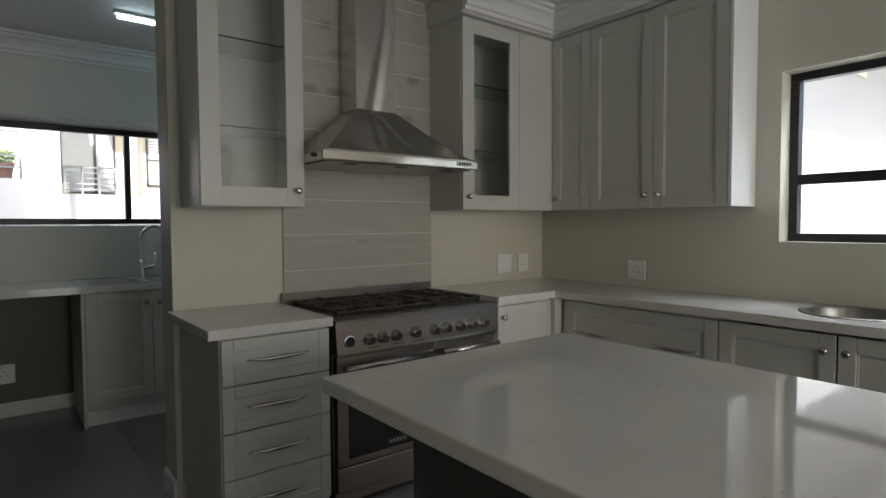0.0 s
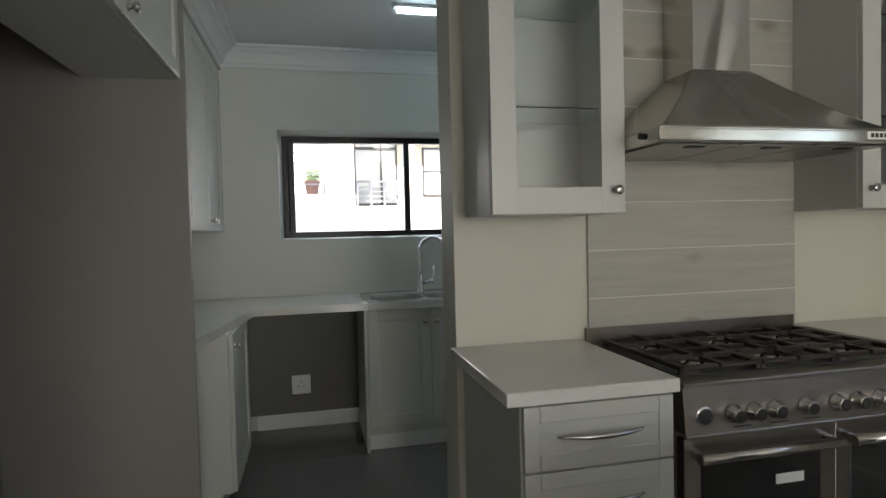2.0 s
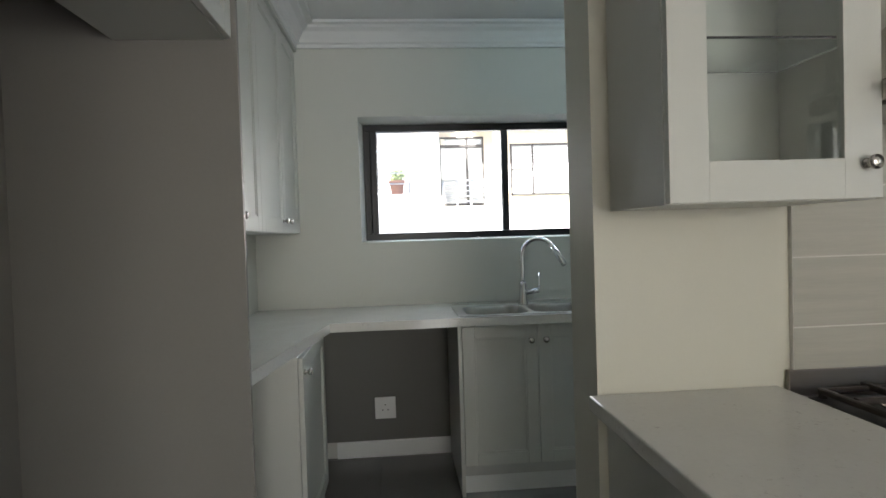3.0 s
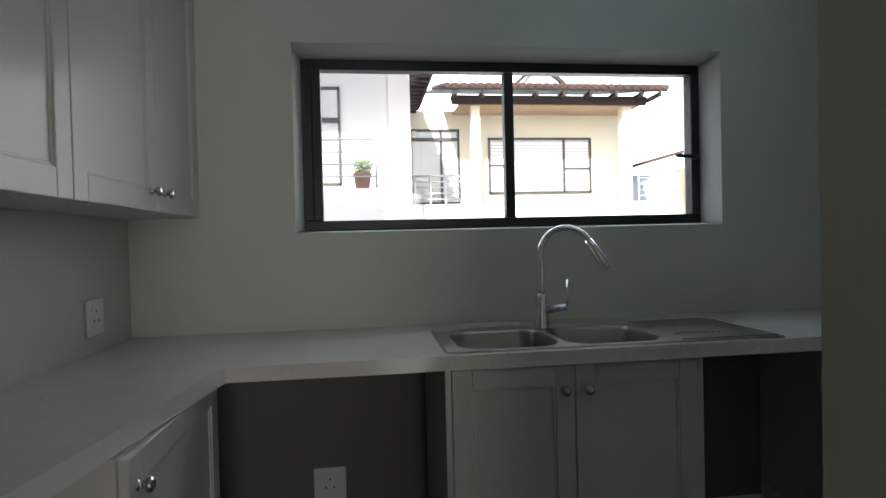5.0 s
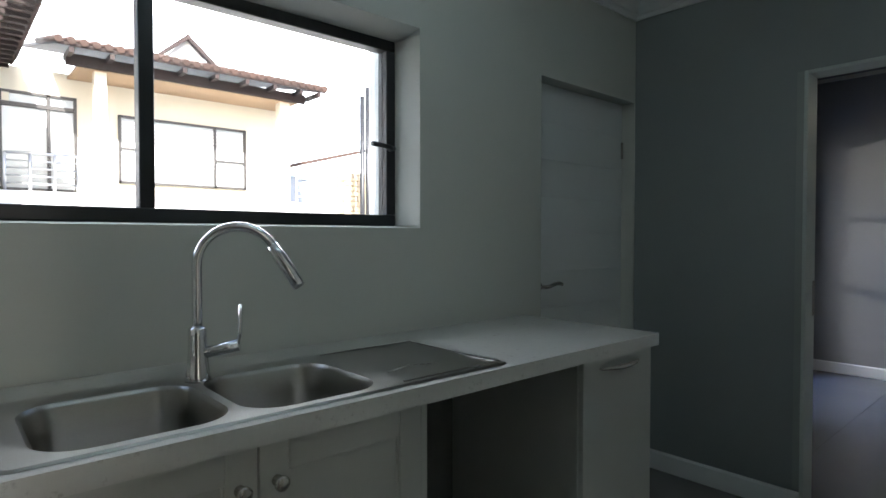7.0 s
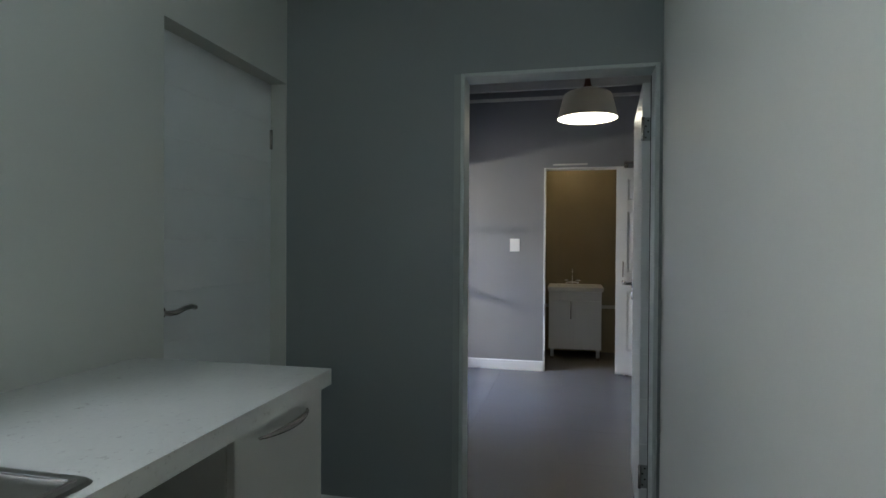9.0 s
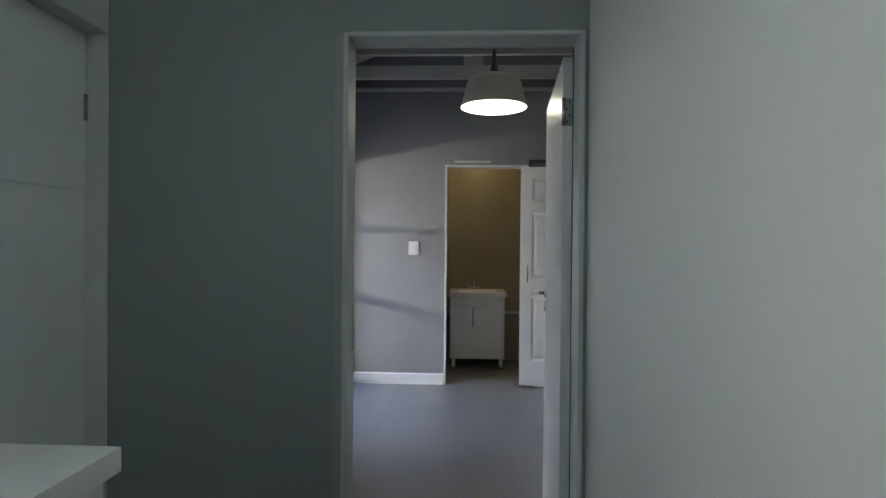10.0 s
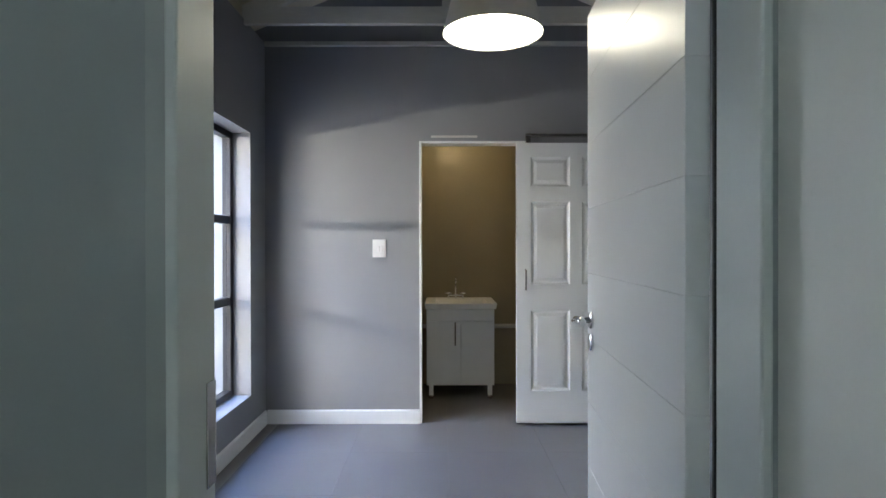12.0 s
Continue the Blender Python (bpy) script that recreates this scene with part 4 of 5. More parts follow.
    for k in range(9):
        part("drainer_rib", B(x0 + 0.80 + 0.020 * k, x0 + 0.811 + 0.020 * k, 5.585 - 0.006 * abs(k - 4), 5.590 - 0.006 * abs(k - 4), z + top - 0.001, z + top + 0.0015, 0.0005, 1), M_SINK, s)
    return bowls


double_sink()

# pull-down mixer
t = thing("mixer_tap", (0.765, 5.80, 0.917), "tall chrome pull-down mixer tap with a side lever", "tap")
R, cx, yy = 0.093, 0.783, 5.80
part("base", lathe([(0.030, 0), (0.030, 0.004), (0.027, 0.02), (0.022, 0.07), (0.0215, 0.11), (0.0215, 0.125), (0.016, 0.13)], (cx, yy, 0.9175), "z", 24), M_CHROME, t)
arc = [(cx, yy, 1.04 + 0.019 * j) for j in range(9)] + [(cx + 0.92 * R * (1 - math.cos(a)), yy - 0.39 * R * (1 - math.cos(a)), 1.195 + R * math.sin(a)) for a in [radians(152) * j / 18 for j in range(1, 19)]]
part("spout", tube(arc, 0.0125, 14), M_CHROME, t)
e = Vector(arc[-1])
dn = (e - Vector(arc[-2])).normalized()
part("spray_head", tube([e - dn * 0.005, e + dn * 0.02, e + dn * 0.025, e + dn * 0.105, e + dn * 0.12], 0.015, 14, radii=[0.0145, 0.0145, 0.017, 0.018, 0.0155]), M_CHROME, t)
part("lever_body", tube([(cx + 0.015, yy - 0.01, 0.985), (cx + 0.050, yy - 0.035, 0.994), (cx + 0.080, yy - 0.055, 1.001)], 0.014, 12), M_CHROME, t)
part("lever", tube([(cx + 0.076, yy - 0.052, 1.0), (cx + 0.081, yy - 0.055, 1.03), (cx + 0.083, yy - 0.056, 1.10)], 0.0048, 10), M_CHROME, t)

# ceiling light
c = thing("ceiling_light", (1.17, 5.15, 2.53), "lit slim linear ceiling batten in the scullery", "lamp")
part("housing", B(0.55, 1.79, 5.128, 5.172, 2.558, 2.579, 0.004), M_PLASTIC, c)
part("diffuser", B(0.57, 1.77, 5.133, 5.167, 2.534, 2.557, 0.008, 3), L_TUBE, c)


def lever_handle(x, y, z, axis, s, turn, parent, mat=M_CHROME):
    """A lever on a round rose; turn is the way that the lever points along the door."""
    if axis == "y":
        part("rose", lathe([(0.026, 0), (0.026, 0.006), (0.022, 0.009)], (x, y, z), "-y" if s < 0 else "y", 22), mat, parent)
        pts = [(x, y, z), (x, y + s * 0.045, z), (x + turn * 0.02, y + s * 0.055, z + 0.002), (x + turn * 0.06, y + s * 0.055, z + 0.012), (x + turn * 0.10, y + s * 0.052, z + 0.014), (x + turn * 0.125, y + s * 0.05, z + 0.008)]
    else:
        pts = [(x, y, z), (x + s * 0.05, y, z), (x + s * 0.055, y + turn * 0.12, z)]
    part("lever", tube(pts, 0.0095, 10), mat, parent)


# back door in its recess
d = thing("door_1", (2.825, 6.2, 0), "closed white boarded door in a wall recess", "door", kind="structure")
for k in range(11):
    z0 = 0.008 + k * 0.181
    part("board", B(2.411, 3.221, 6.130, 6.170, z0, min(z0 + 0.1804, 1.996), 0.0009, 1), M_WHITE, d)
part("core", B(2.4095, 3.2235, 6.132, 6.30, 0.0, 2.003), M_WHITE, d)
lever_handle(2.478, 6.130, 1.022, "y", -1, 1, d, M_NICKEL)
part("hinge", lathe([(0.007, 0), (0.007, 0.09)], (3.213, 6.124, 1.70), "z", 10), M_NICKEL, d)

# doorway to the bedroom: steel frame and open leaf
f = thing("door_frame", (3.33, 4.82, 0), "pale grey painted pressed-steel door frame", "door frame", kind="structure")
for y0, y1 in ((4.4085, 4.426), (5.208, 5.2255)):
    part("jamb", B(XD - 0.014, 3.346, y0, y1, 0, 2.0025, 0.004), M_JAMB, f)
part("head", B(XD - 0.014, 3.346, 4.426, 5.208, 1.986, 2.0025, 0.004), M_JAMB, f)
# grey strip imitates the frame's front face turned away from the window
part("frame_face_strip", B(XD - 0.0035, XD - 0.0005, 5.2265, 5.256, 0.11, 2.002, 0.001), M_EDGE, f, "grey strip with the frame face's shade in its colour")
# dark strip painted in for the shade between jamb and door leaf
part("hinge_gap_shade", B(3.3462, 3.352, 4.404, 4.428, 0, 1.985), M_HOLE, f, "dark strip for the shaded gap behind the jamb")
part("strike_plate", B(3.31, 3.342, 5.2055, 5.2085, 0.90, 1.06, 0.001), M_NICKEL, f)
d = thing("door_2", (3.384, 4.437, 0), "open white boarded door with chrome lever handle", "door", kind="structure")
ya, yb = 4.417, 4.457
part("core", B(3.387, 4.197, ya + 0.002, yb - 0.002, 0.008, 1.965), M_WHITE, d)
for k in range(10):
    z0 = 0.008 + k * 0.196
    part("board", B(3.384, 4.200, ya, yb, z0, min(z0 + 0.1954, 1.966), 0.0009, 1), M_WHITE, d)
lever_handle(4.135, yb, 1.047, "y", 1, -1, d)
part("escutcheon", lathe([(0.026, 0), (0.026, 0.006), (0.022, 0.009)], (4.135, yb, 0.982), "y", 22), M_CHROME, d)
for z in (0.21, 1.715):
    h = part("hinge", B(3.3810, 3.3842, yb - 0.034, yb - 0.004, z, z + 0.10, 0.001), M_EDGE, d, "paint-spattered butt hinge")
    part("hinge_pin", lathe([(0.0065, 0), (0.0065, 0.10)], (3.374, yb - 0.002, z), "z", 10), M_NICKEL, h)
    for k in range(4):
        part("screw", lathe([(0.004, 0), (0.004, 0.001)], (3.381, yb - 0.014 - 0.010 * (k % 2), z + 0.014 + 0.024 * k), "-x", 8), M_IRON, h)

d.rotation_euler.z = radians(-3.5)

# ---- bedroom ----
for x in (3.70, 4.30, 4.90, 5.50, 6.10):
    tr = thing("roof_truss", (x, 4.775, 2.71), "whitewashed timber roof truss with king post", "roof truss", "roof trusses", "structure")
    part("tie_beam", B(x - 0.019, x + 0.019, 3.36, 6.11, 2.68, 2.79, 0.003), M_RAFTER, tr)
    part("king_post", B(x - 0.019, x + 0.019, 4.69, 4.85, 2.791, 3.33, 0.003), M_RAFTER, tr)
    for s in (1, -1):
        part("rafter", prism([(4.775, 3.29), (4.775, 3.392), (4.775 + s * 1.36, 2.815), (4.775 + s * 1.36, 2.71)], "x", x + 0.021, x + 0.059), M_RAFTER, tr)
solid("trim", B(6.50, 6.529, 3.36, 6.11, 2.69, 2.72, 0.003), M_RAFTER, "pale timber batten on the gable wall", "trim", "structure")


def pendant():
    x, y, z, r = 4.694, 4.653, 2.097, 0.197
    p = thing("pendant_lamp", (x, y, z), "lit pale grey tapered pendant lamp with wooden neck", "lamp")
    part("shade", lathe([(r, 0), (r - 0.005, 0.02), (0.160, 0.145), (0.152, 0.162), (0.138, 0.172), (0.05, 0.203), (0.02, 0.207)], (x, y, z), "z", 48, cap=False), M_SHADE, p)
    part("lining", lathe([(r - 0.003, 0.001), (r - 0.009, 0.02), (0.155, 0.143), (0.145, 0.160), (0.132, 0.167), (0.02, 0.20)], (x, y, z), "z", 48, cap=False), M_SHADE_IN, p)
    part("diffuser", lathe([(0.0, 0.004), (r - 0.006, 0.004), (r - 0.008, 0.009), (0, 0.009)], (x, y, z), "z", 48), L_BULB, p, "glowing opal disc")
    part("neck", lathe([(0.030, 0.207), (0.020, 0.24), (0.013, 0.30), (0.011, 0.345), (0, 0.346)], (x, y, z), "z", 20), M_WOOD, p, "reddish wooden neck")
    part("cable", tube([(x, y, z + 0.345), (x, y, 3.40)], 0.003, 8), M_BLACK, p)


pendant()

s = thing("light_switch", (6.529, 5.300, 1.252), "white two-lever light switch plate", "switch")
part("plate", B(6.519, 6.529, 5.252, 5.348, 1.188, 1.316, 0.003), M_PLASTIC, s)
for y in (5.283, 5.307):
    part("rocker", B(6.513, 6.519, y - 0.009, y + 0.009, 1.228, 1.268, 0.002), M_PLASTIC, s)


def sliding_door():
    x0, x1, y0, y1, z0, z1 = 6.468, 6.506, 3.49, 4.328, 0.020, 1.993
    d = thing("sliding_door", (6.487, 3.93, 0), "white six-panel sliding door on a wall rail", "door")
    bm = bmesh.new()
    rail = 0.085
    pw = (y1 - y0 - 3 * rail - 0.03) / 2
    cols = ((y0 + rail + 0.015, y0 + rail + 0.015 + pw), (y1 - rail - 0.015 - pw, y1 - rail - 0.015))
    rows = ((0.245, 0.815), (0.995, 1.58), (1.685, 1.895))
    ys = sorted({y0, y1, *(v for c in cols for v in c)})
    zs = sorted({z0, z1, *(v for r in rows for v in r)})
    for a, b in zip(ys, ys[1:]):
        for lo, hi in zip(zs, zs[1:]):
            if (a, b) in cols and (lo, hi) in rows:
                continue
            box(bm, x0, x1, a, b, lo, hi)
    bmesh.ops.remove_doubles(bm, verts=bm.verts[:], dist=1e-5)
    leaf = part("leaf", bm, M_WHITE, d)
    for a, b in cols:
        for lo, hi in rows:
            m = bmesh.new()
            steps = []
            for q, depth in ((0, 0.0005), (0.012, 0.010), (0.022, 0.012), (0.045, 0.004)):
                steps.append([m.verts.new((x0 + depth, yy, zz)) for yy, zz in ((a + q, lo + q), (b - q, lo + q), (b - q, hi - q), (a + q, hi - q))])
            for u, v in zip(steps, steps[1:]):
                for k in range(4):
                    m.faces.new((u[k], v[k], v[(k + 1) % 4], u[(k + 1) % 4]))
            m.faces.new(steps[-1])
            back = [m.verts.new((x1 - 0.004, yy, zz)) for yy, zz in ((a, lo), (b, lo), (b, hi), (a, hi))]
            for k in range(4):
                m.faces.new((steps[0][k], steps[0][(k + 1) % 4], back[(k + 1) % 4], back[k]))
            m.faces.new(back)
            bmesh.ops.recalc_face_normals(m, faces=m.faces[:])
            part("raised_panel", m, M_WHITE, leaf)
    part("handle", tube([(x0, y1 - 0.062, 1.10), (x0 - 0.03, y1 - 0.062, 1.10), (x0 - 0.03, y1 - 0.062, 0.96), (x0, y1 - 0.062, 0.96)], 0.006, 10), M_NICKEL, d, "slim steel bar pull")
    for y in (3.7, y1 - 0.085):
        part("hanger", B(x0 + 0.008, x0 + 0.026, y - 0.018, y + 0.018, z1, z1 + 0.045, 0.002), M_NICKEL, d)
    r = thing("door_rail", (6.50, 4.28, 2.05), "slim aluminium sliding door rail on the wall", "rail")
    part("rail", B(6.470, 6.506, 3.45, 4.26, 2.038, 2.058, 0.002), M_NICKEL, r)
    part("guide", B(6.512, 6.528, 4.60, 4.93, 2.040, 2.054, 0.002), M_RAFTER, r)
    for y in (3.5, 4.22):
        part("bracket", B(6.50, 6.529, y, y + 0.03, 2.034, 2.062, 0.002), M_NICKEL, r)


sliding_door()
fr = thing("door_lining", (6.59, 4.65, 0), "pale timber lining of the bathroom doorway", "door frame", kind="structure")
part("jamb", B(6.524, 6.656, 4.999, 5.015, 0, 2.017, 0.002), M_WHITE, fr)
part("jamb", B(6.524, 6.656, 4.231, 4.247, 0, 2.017, 0.002), M_WHITE, fr)
part("head", B(6.524, 6.656, 4.247, 4.999, 2.002, 2.017, 0.002), M_WHITE, fr)

# bathroom
VX = 7.165
v = thing("bathroom_vanity", (VX + 0.22, 4.70, 0), "white bathroom vanity with basin and two doors", "vanity")
part("body", B(VX + 0.015, 7.69, 4.420, 4.983, 0.112, 0.745, 0.003), M_WHITE, v)
part("drawer_front", B(VX, VX + 0.014, 4.422, 4.981, 0.650, 0.742, 0.003), M_WHITE, v)
for a0, a1 in ((4.422, 4.700), (4.704, 4.981)):
    dr = part("door", B(VX, VX + 0.014, a0, a1, 0.116, 0.645, 0.003), M_WHITE, v)
    if a1 > 4.8:
        part("handle", tube([(VX, 4.745, 0.635), (VX - 0.022, 4.745, 0.635), (VX - 0.022, 4.745, 0.45), (VX, 4.745, 0.45)], 0.006, 8), M_NICKEL, dr)
for x in (VX + 0.04, 7.64):
    for y in (4.455, 4.945):
        lg = part("leg", B(x - 0.018, x + 0.018, y - 0.018, y + 0.018, 0.028, 0.112, 0.002), M_WHITE, v)
        part("foot_cap", lathe([(0.018, 0), (0.018, 0.028)], (x, y, 0), "z", 12), M_NICKEL, lg)
bm = bmesh.new()
rows = [[bm.verts.new(p) for p in ((cx0, cy0, z), (cx1, cy0, z), (cx1, cy1, z), (cx0, cy1, z))] for cx0, cx1, cy0, cy1, z in
        ((VX - 0.012, 7.692, 4.407, 4.990, 0.748), (VX - 0.018, 7.695, 4.400, 4.996, 0.790), (VX - 0.014, 7.69, 4.404, 4.992, 0.797), (VX + 0.06, 7.57, 4.48, 4.91, 0.795), (VX + 0.10, 7.53, 4.52, 4.87, 0.745))]
for a, b in zip(rows, rows[1:]):
    for q in range(4):
        bm.faces.new((a[q], a[(q + 1) % 4], b[(q + 1) % 4], b[q]))
bm.faces.new(rows[0][::-1]), bm.faces.new(rows[-1])
part("basin", bm, M_PLASTIC, v, "white ceramic basin top")
t = thing("basin_tap", (7.61, 4.73, 0.79), "chrome basin mixer with cross handles", "tap")
part("spout", tube([(7.61, 4.73, 0.791), (7.61, 4.73, 0.92), (7.61, 4.73, 0.96), (7.58, 4.73, 0.985), (7.53, 4.73, 0.98), (7.51, 4.73, 0.95)], 0.008, 10), M_CHROME, t)
part("bridge", tube([(7.61, 4.67, 0.825), (7.61, 4.79, 0.825)], 0.010, 10), M_CHROME, t)
for y in (4.665, 4.795):
    part("cross_handle", tube([(7.58, y, 0.845), (7.64, y, 0.845)], 0.008, 8), M_CHROME, t)
    part("cross_handle", tube([(7.61, y - 0.028, 0.846), (7.61, y + 0.028, 0.846)], 0.008, 8), M_CHROME, t)
    part("stem", tube([(7.61, y, 0.792), (7.61, y, 0.85)], 0.007, 8), M_CHROME, t)
c = thing("bathroom_downlight", (7.25, 4.75, 2.33), "small warm lit bathroom ceiling downlight", "lamp")
part("ring", lathe([(0.03, 0.0), (0.05, 0.0), (0.05, 0.018), (0.03, 0.018)], (7.05, 4.75, 2.33), "z", 24, cap=False), M_NICKEL, c)
part("lens", lathe([(0.0, 0.004), (0.029, 0.004), (0.029, 0.014), (0, 0.014)], (7.05, 4.75, 2.33), "z", 24), L_SPOT, c)
p = thing("waste_pipe", (7.67, 4.5, 0.53), "grey plastic pipe along the bathroom wall", "pipe")
part("pipe", tube([(7.675, 3.92, 0.535), (7.675, 5.48, 0.535)], 0.02, 12), M_CABIN, p)


# ---- neighbour's house ----
def balcony_rail(name, x0, x1, y, z0, z1, n, posts):
    r = thing(name, ((x0 + x1) / 2, y, z0), "galvanised tube balcony railing with level bars", "railing")
    for k in range(posts):
        x = x0 + (x1 - x0) * k / max(1, posts - 1)
        part("post", tube([(x, y, z0), (x, y, z1)], 0.020, 8), M_RAIL, r)
    for k in range(n):
        z = z1 - (z1 - z0) * k / n
        part("bar", tube([(x0, y, z), (x1, y, z)], 0.020 if k == 0 else 0.012, 8), M_RAIL, r)


def house_window(parent, x0, x1, z0, z1, y, stiles, blinds=0):
    w = part("window", B(x0, x1, y - 0.01, y - 0.002, z0, z1), M_PANE_OUT, parent)
    for a, b, c, e in [(x0, x1, z0, z0 + 0.04), (x0, x1, z1 - 0.04, z1), (x0, x0 + 0.04, z0, z1), (x1 - 0.04, x1, z0, z1)] + [(u - 0.022, u + 0.022, z0, z1) for u in stiles]:
        part("window_frame", B(a, b, y - 0.05, y - 0.011, c, e), M_BRONZE, w)
    for k in range(blinds):
        z = z1 - 0.09 - k * 0.065
        part("blind_slat", B(x0 + 0.06, x1 - 0.06, y - 0.022, y - 0.012, z - 0.05, z), M_BLIND, w)
    return w


h = thing("neighbour_house", (3, 16, -0.3), "white rendered two-storey house with brown tiled eaves", "house")
part("wall", B(0.80, 5.26, 15.0, 20.0, -0.3, 3.80), M_CREAM, h)
house_window(h, 0.89, 1.87, 1.95, 3.43, 15.0, [1.50], 0)
part("transom", B(0.93, 1.83, 14.945, 14.989, 3.20, 3.26), M_BRONZE, h)
part("transom", B(2.49, 2.92, 14.945, 14.989, 2.70, 2.73), M_BRONZE, h)
part("transom", B(4.05, 4.56, 14.945, 14.989, 2.62, 2.65), M_BRONZE, h)
house_window(h, 2.45, 4.60, 2.14, 3.26, 15.0, [2.95, 4.02], 11)
part("column", B(1.98, 2.14, 14.2, 14.37, 1.7, 3.72), M_CREAM, h)
part("column", B(4.93, 5.11, 14.2, 14.40, 1.7, 3.72), M_CREAM, h)
part("soffit", B(1.75, 5.25, 14.1, 15.0, 3.72, 3.76), M_SOFFIT, h)
part("fascia_beam", B(1.6, 5.35, 14.05, 14.13, 3.72, 3.88), M_TIMBER, h)
rf = part("roof", prism([(13.75, 3.90), (13.75, 3.95), (18.0, 4.95), (18.0, 4.90)], "x", 1.45, 5.62), M_TIMBER, h)
for k in range(28):
    x = 1.47 + k * 0.152
    part("roof_tile", tube([(x, 13.70, 3.965), (x, 15.7, 4.435)], 0.055, 8), M_ROOF, rf)
for x in (1.6, 2.1, 2.6, 3.1, 3.6, 4.1, 4.6, 5.1, 5.45):
    part("rafter_end", B(x, x + 0.06, 13.76, 14.3, 3.82, 3.895), M_TIMBER, h)
part("gable", prism([(3.2, 4.4), (4.28, 4.4), (3.74, 4.95)], "y", 15.6, 15.7), M_RENDER, h)
for s in (1, -1):
    part("gable_board", prism([(3.74, 5.02), (3.74, 4.92), (3.74 + s * 0.64, 4.36), (3.74 + s * 0.68, 4.42)], "y", 15.5, 15.62), M_TIMBER, h)
part("terrace_wall", B(0.80, 9.0, 13.9, 14.1, -0.3, 1.88), M_RENDER, h)
balcony_rail("terrace_railing", 1.02, 1.86, 14.0, 1.88, 2.40, 5, 4)
balcony_rail("terrace_railing", 5.28, 6.29, 14.0, 1.88, 2.44, 5, 4)

h.location.x += 0.14

h = thing("neighbour_wing", (-2, 14, -0.3), "shaded white wing of the neighbouring house", "house")
part("wall", B(-5, 0.45, 13.0, 18.0, -0.3, 4.9), M_RENDER, h)
part("pilaster", B(0.45, 0.80, 12.9, 15.0, -0.3, 4.9), M_RENDER, h)
house_window(h, -1.35, -0.31, 2.15, 3.71, 13.0, [-0.77])
part("transom", B(-0.77, -0.31, 12.94, 12.988, 3.15, 3.22), M_ALU, h)
# eaves added above the view, their overhang sized to shade the wall
part("eaves", B(-5.2, 0.45, 11.1, 13.0, 4.60, 4.75), M_TIMBER, h, "unseen timber eaves that shade the wing")
part("balcony_wall", B(-5, 0.71, 11.85, 12.0, -0.3, 2.0), M_RENDER, h)
part("balcony_floor", B(-5, 0.71, 12.0, 13.0, 1.85, 2.0), M_RENDER, h)
part("wall_light", lathe([(0.04, 0), (0.05, 0.02), (0.05, 0.18), (0.03, 0.2)], (0.31, 11.80, 1.68), "z", 14), M_PLASTIC, h)
h.location.x += 0.08
balcony_rail("balcony_railing", -4.0, 0.30, 11.95, 2.0, 2.70, 4, 6)
rf = thing("wing_roof", (1.0, 13.3, 3.8), "brown barrel-tiled roof edge over the passage", "roof")
part("deck", prism([(0.80, 3.96), (0.80, 4.00), (1.13, 3.83), (1.13, 3.79)], "y", 11.75, 14.95), M_TIMBER, rf)
for k in range(13):
    y = 11.80 + k * 0.25
    part("roof_tile", tube([(0.80, y, 4.03), (1.00, y, 3.925), (1.17, y + 0.01, 3.835)], 0.085, 8, radii=[0.075, 0.085, 0.09]), M_ROOF, rf)
    part("rafter_end", B(0.81, 1.10, y + 0.10, y + 0.15, 3.74, 3.79), M_TIMBER, rf)
part("barge_wall", B(0.80, 1.10, 14.96, 14.99, 3.2, 3.75), M_CREAM, rf)
rf.location.x += 0.06
p = thing("pot_plant", (-0.04, 12.1, 2.0), "bushy green plant in a terracotta balcony pot", "plant")
part("pot", lathe([(0.09, 0), (0.10, 0.02), (0.125, 0.20), (0.14, 0.20), (0.14, 0.25), (0.12, 0.25)], (0.0, 12.2, 2.0), "z", 20), M_POT, p)
bm = bmesh.new()
rng = random.Random(4)
for k in range(260):
    a, r, z = rng.uniform(0, 6.28), 0.13 * math.sqrt(rng.random()), rng.uniform(2.22, 2.42)
    o = Vector((r * math.cos(a), 12.2 + r * math.sin(a), z))
    u = Vector((rng.uniform(-1, 1), rng.uniform(-1, 1), rng.uniform(-0.2, 1))).normalized() * 0.07
    w = u.orthogonal().normalized() * 0.018
    bm.faces.new([bm.verts.new(q) for q in (o, o + u * 0.5 + w, o + u, o + u * 0.5 - w)])
part("leaves", bm, M_LEAF, p)
p.location.x += 0.10

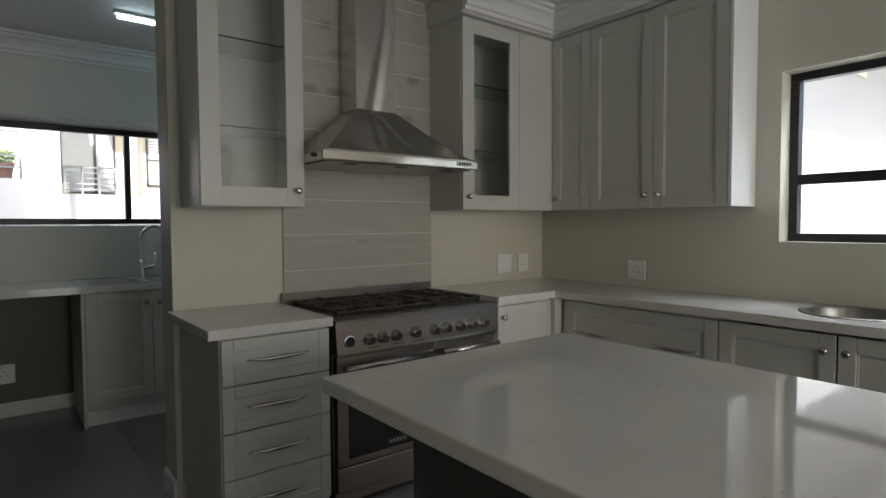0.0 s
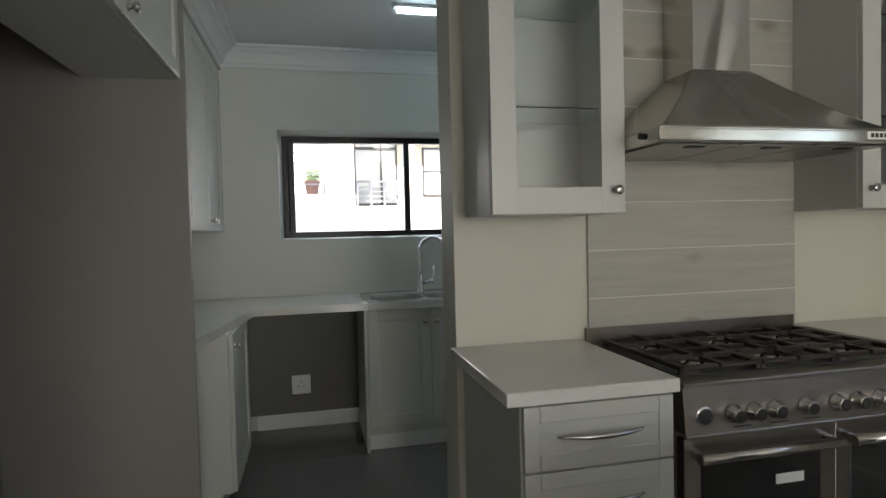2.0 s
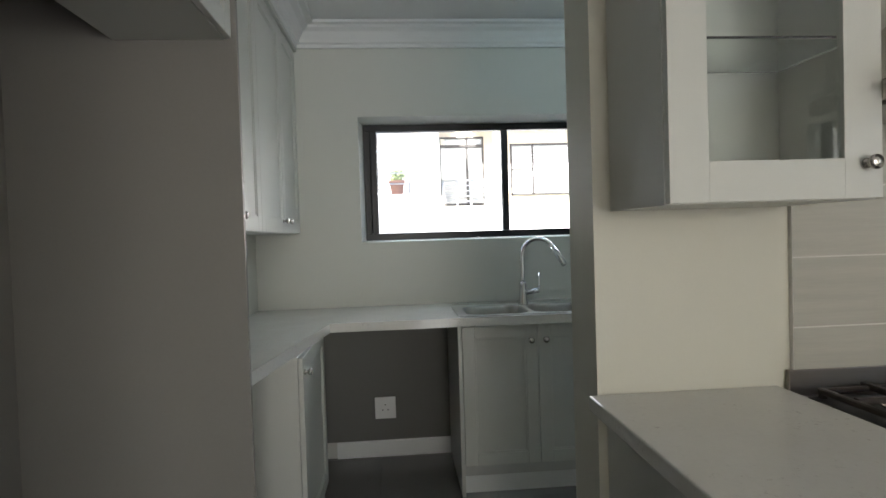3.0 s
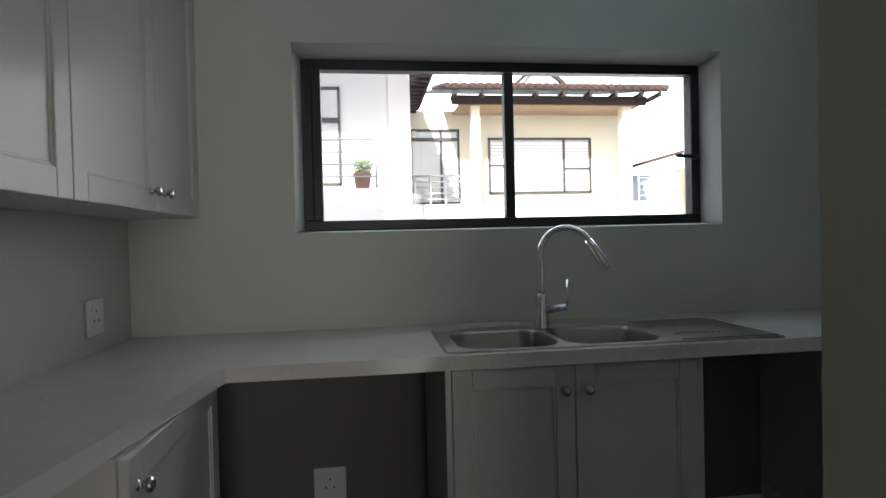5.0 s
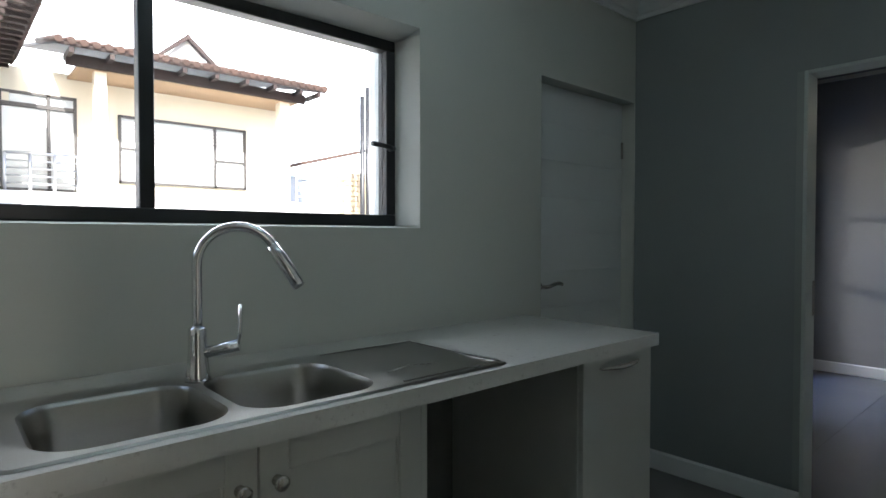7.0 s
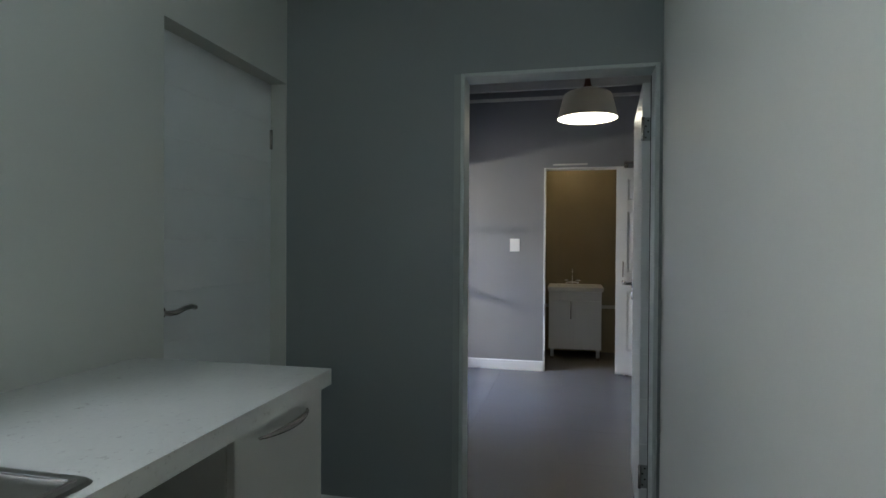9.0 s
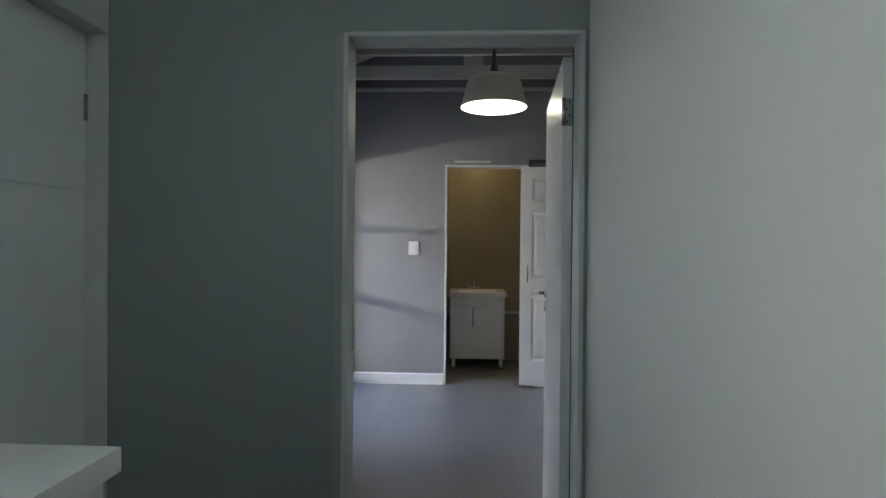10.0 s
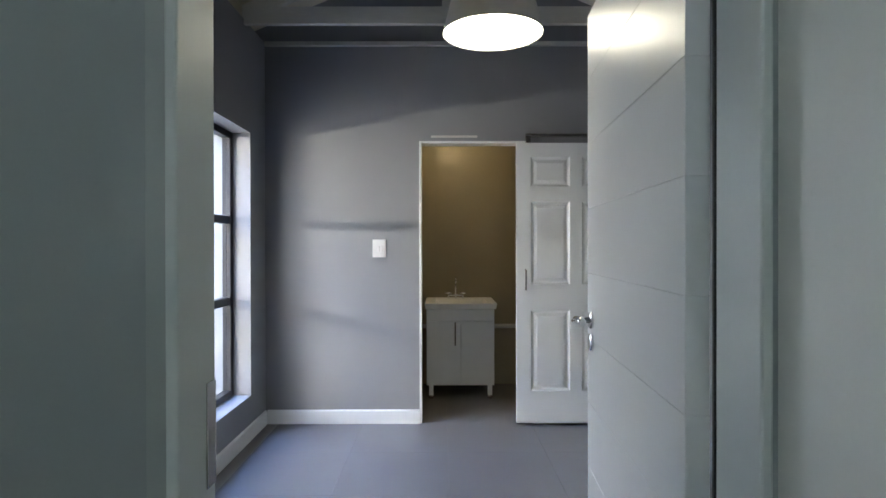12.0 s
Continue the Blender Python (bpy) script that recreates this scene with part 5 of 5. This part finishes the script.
# low garage and stone wall beside the terrace
g = thing("garage", (7.5, 17, -0.3), "low white garage with a shallow tiled roof", "house")
part("wall", B(5.75, 12, 16, 20, -0.3, 2.6), M_GARAGE, g)
part("roof", prism([(5.6, 2.62), (5.6, 2.70), (9.0, 3.60), (9.0, 3.52)], "y", 15.6, 20.2), M_ROOF, g)
st = solid("stone_wall", B(6.05, 8.6, 13.62, 13.9, -0.3, 2.47), M_STONE, "tan stacked-stone garden wall", "wall", "structure")
for r in range(10):
    x = 6.06 - 0.03 * (r % 2)
    rng = random.Random(r)
    while x < 8.3:
        w = rng.uniform(0.18, 0.38)
        ob = part("stone", B(x, x + w - 0.012, 13.60 - rng.uniform(0, 0.02), 13.64, 1.45 + r * 0.095, 1.45 + r * 0.095 + 0.085, 0.01, 1), M_STONE, st)
        x += w
fl = thing("flue_pipes", (5.97, 13.0, -0.3), "pair of tall dark steel flue pipes outdoors", "pipe")
for x in (6.05, 6.17):
    part("pipe", tube([(x, 13.0, -0.3), (x, 13.0, 3.76 if x < 6.1 else 3.94)], 0.045, 10), M_ALU, fl)
solid("grey_downpipe_post", B(1.875, 1.945, 6.60, 6.68, -0.3, 3.0, 0.01), M_RAIL, "grey painted post outside the window", "post", "structure")

# ---- tiles ----
planks = thing("splashback", (1.6, 4.05, 0.9), "limed wood-look tile splashback behind the cooker", "splashback", kind="structure")
part("bed", B(1.119, 2.073, 4.0348, 4.049, 0.90, H_CEIL - 0.004), M_PLASTER, planks)
rng = random.Random(2)
z, row = 0.868, 0
while z < 2.60:
    top = min(z + 0.186, 2.612)
    cut = [1.120, 2.072] if row != 8 else [1.120, 1.120 + rng.uniform(0.25, 0.7), 2.072]
    for a, b in zip(cut, cut[1:]):
        part("plank", B(a + 0.001, b - 0.001, 4.034, 4.043, z + 0.002, top - 0.002, 0.0008, 1), M_PLANK, planks)
    z, row = top, row + 1

tile = B(0.0004, 0.5996, 0.0004, 0.5996, -0.0058, 0, 0.0002, 1)
tile_mesh = bpy.data.meshes.new("tile")
tile.to_mesh(tile_mesh)
tile.free()
tile_mesh.materials.append(M_FLOOR)
for gx in range(-2, 13):
    for gy in range(-4, 11):
        x, y = -0.05 + gx * 0.6, 0.02 + gy * 0.6
        if x > 7.3 or y > 5.8:
            continue
        ob = new("tile", tile_mesh)
        ob.location = (x, y, 0)
        ob.parent = floor
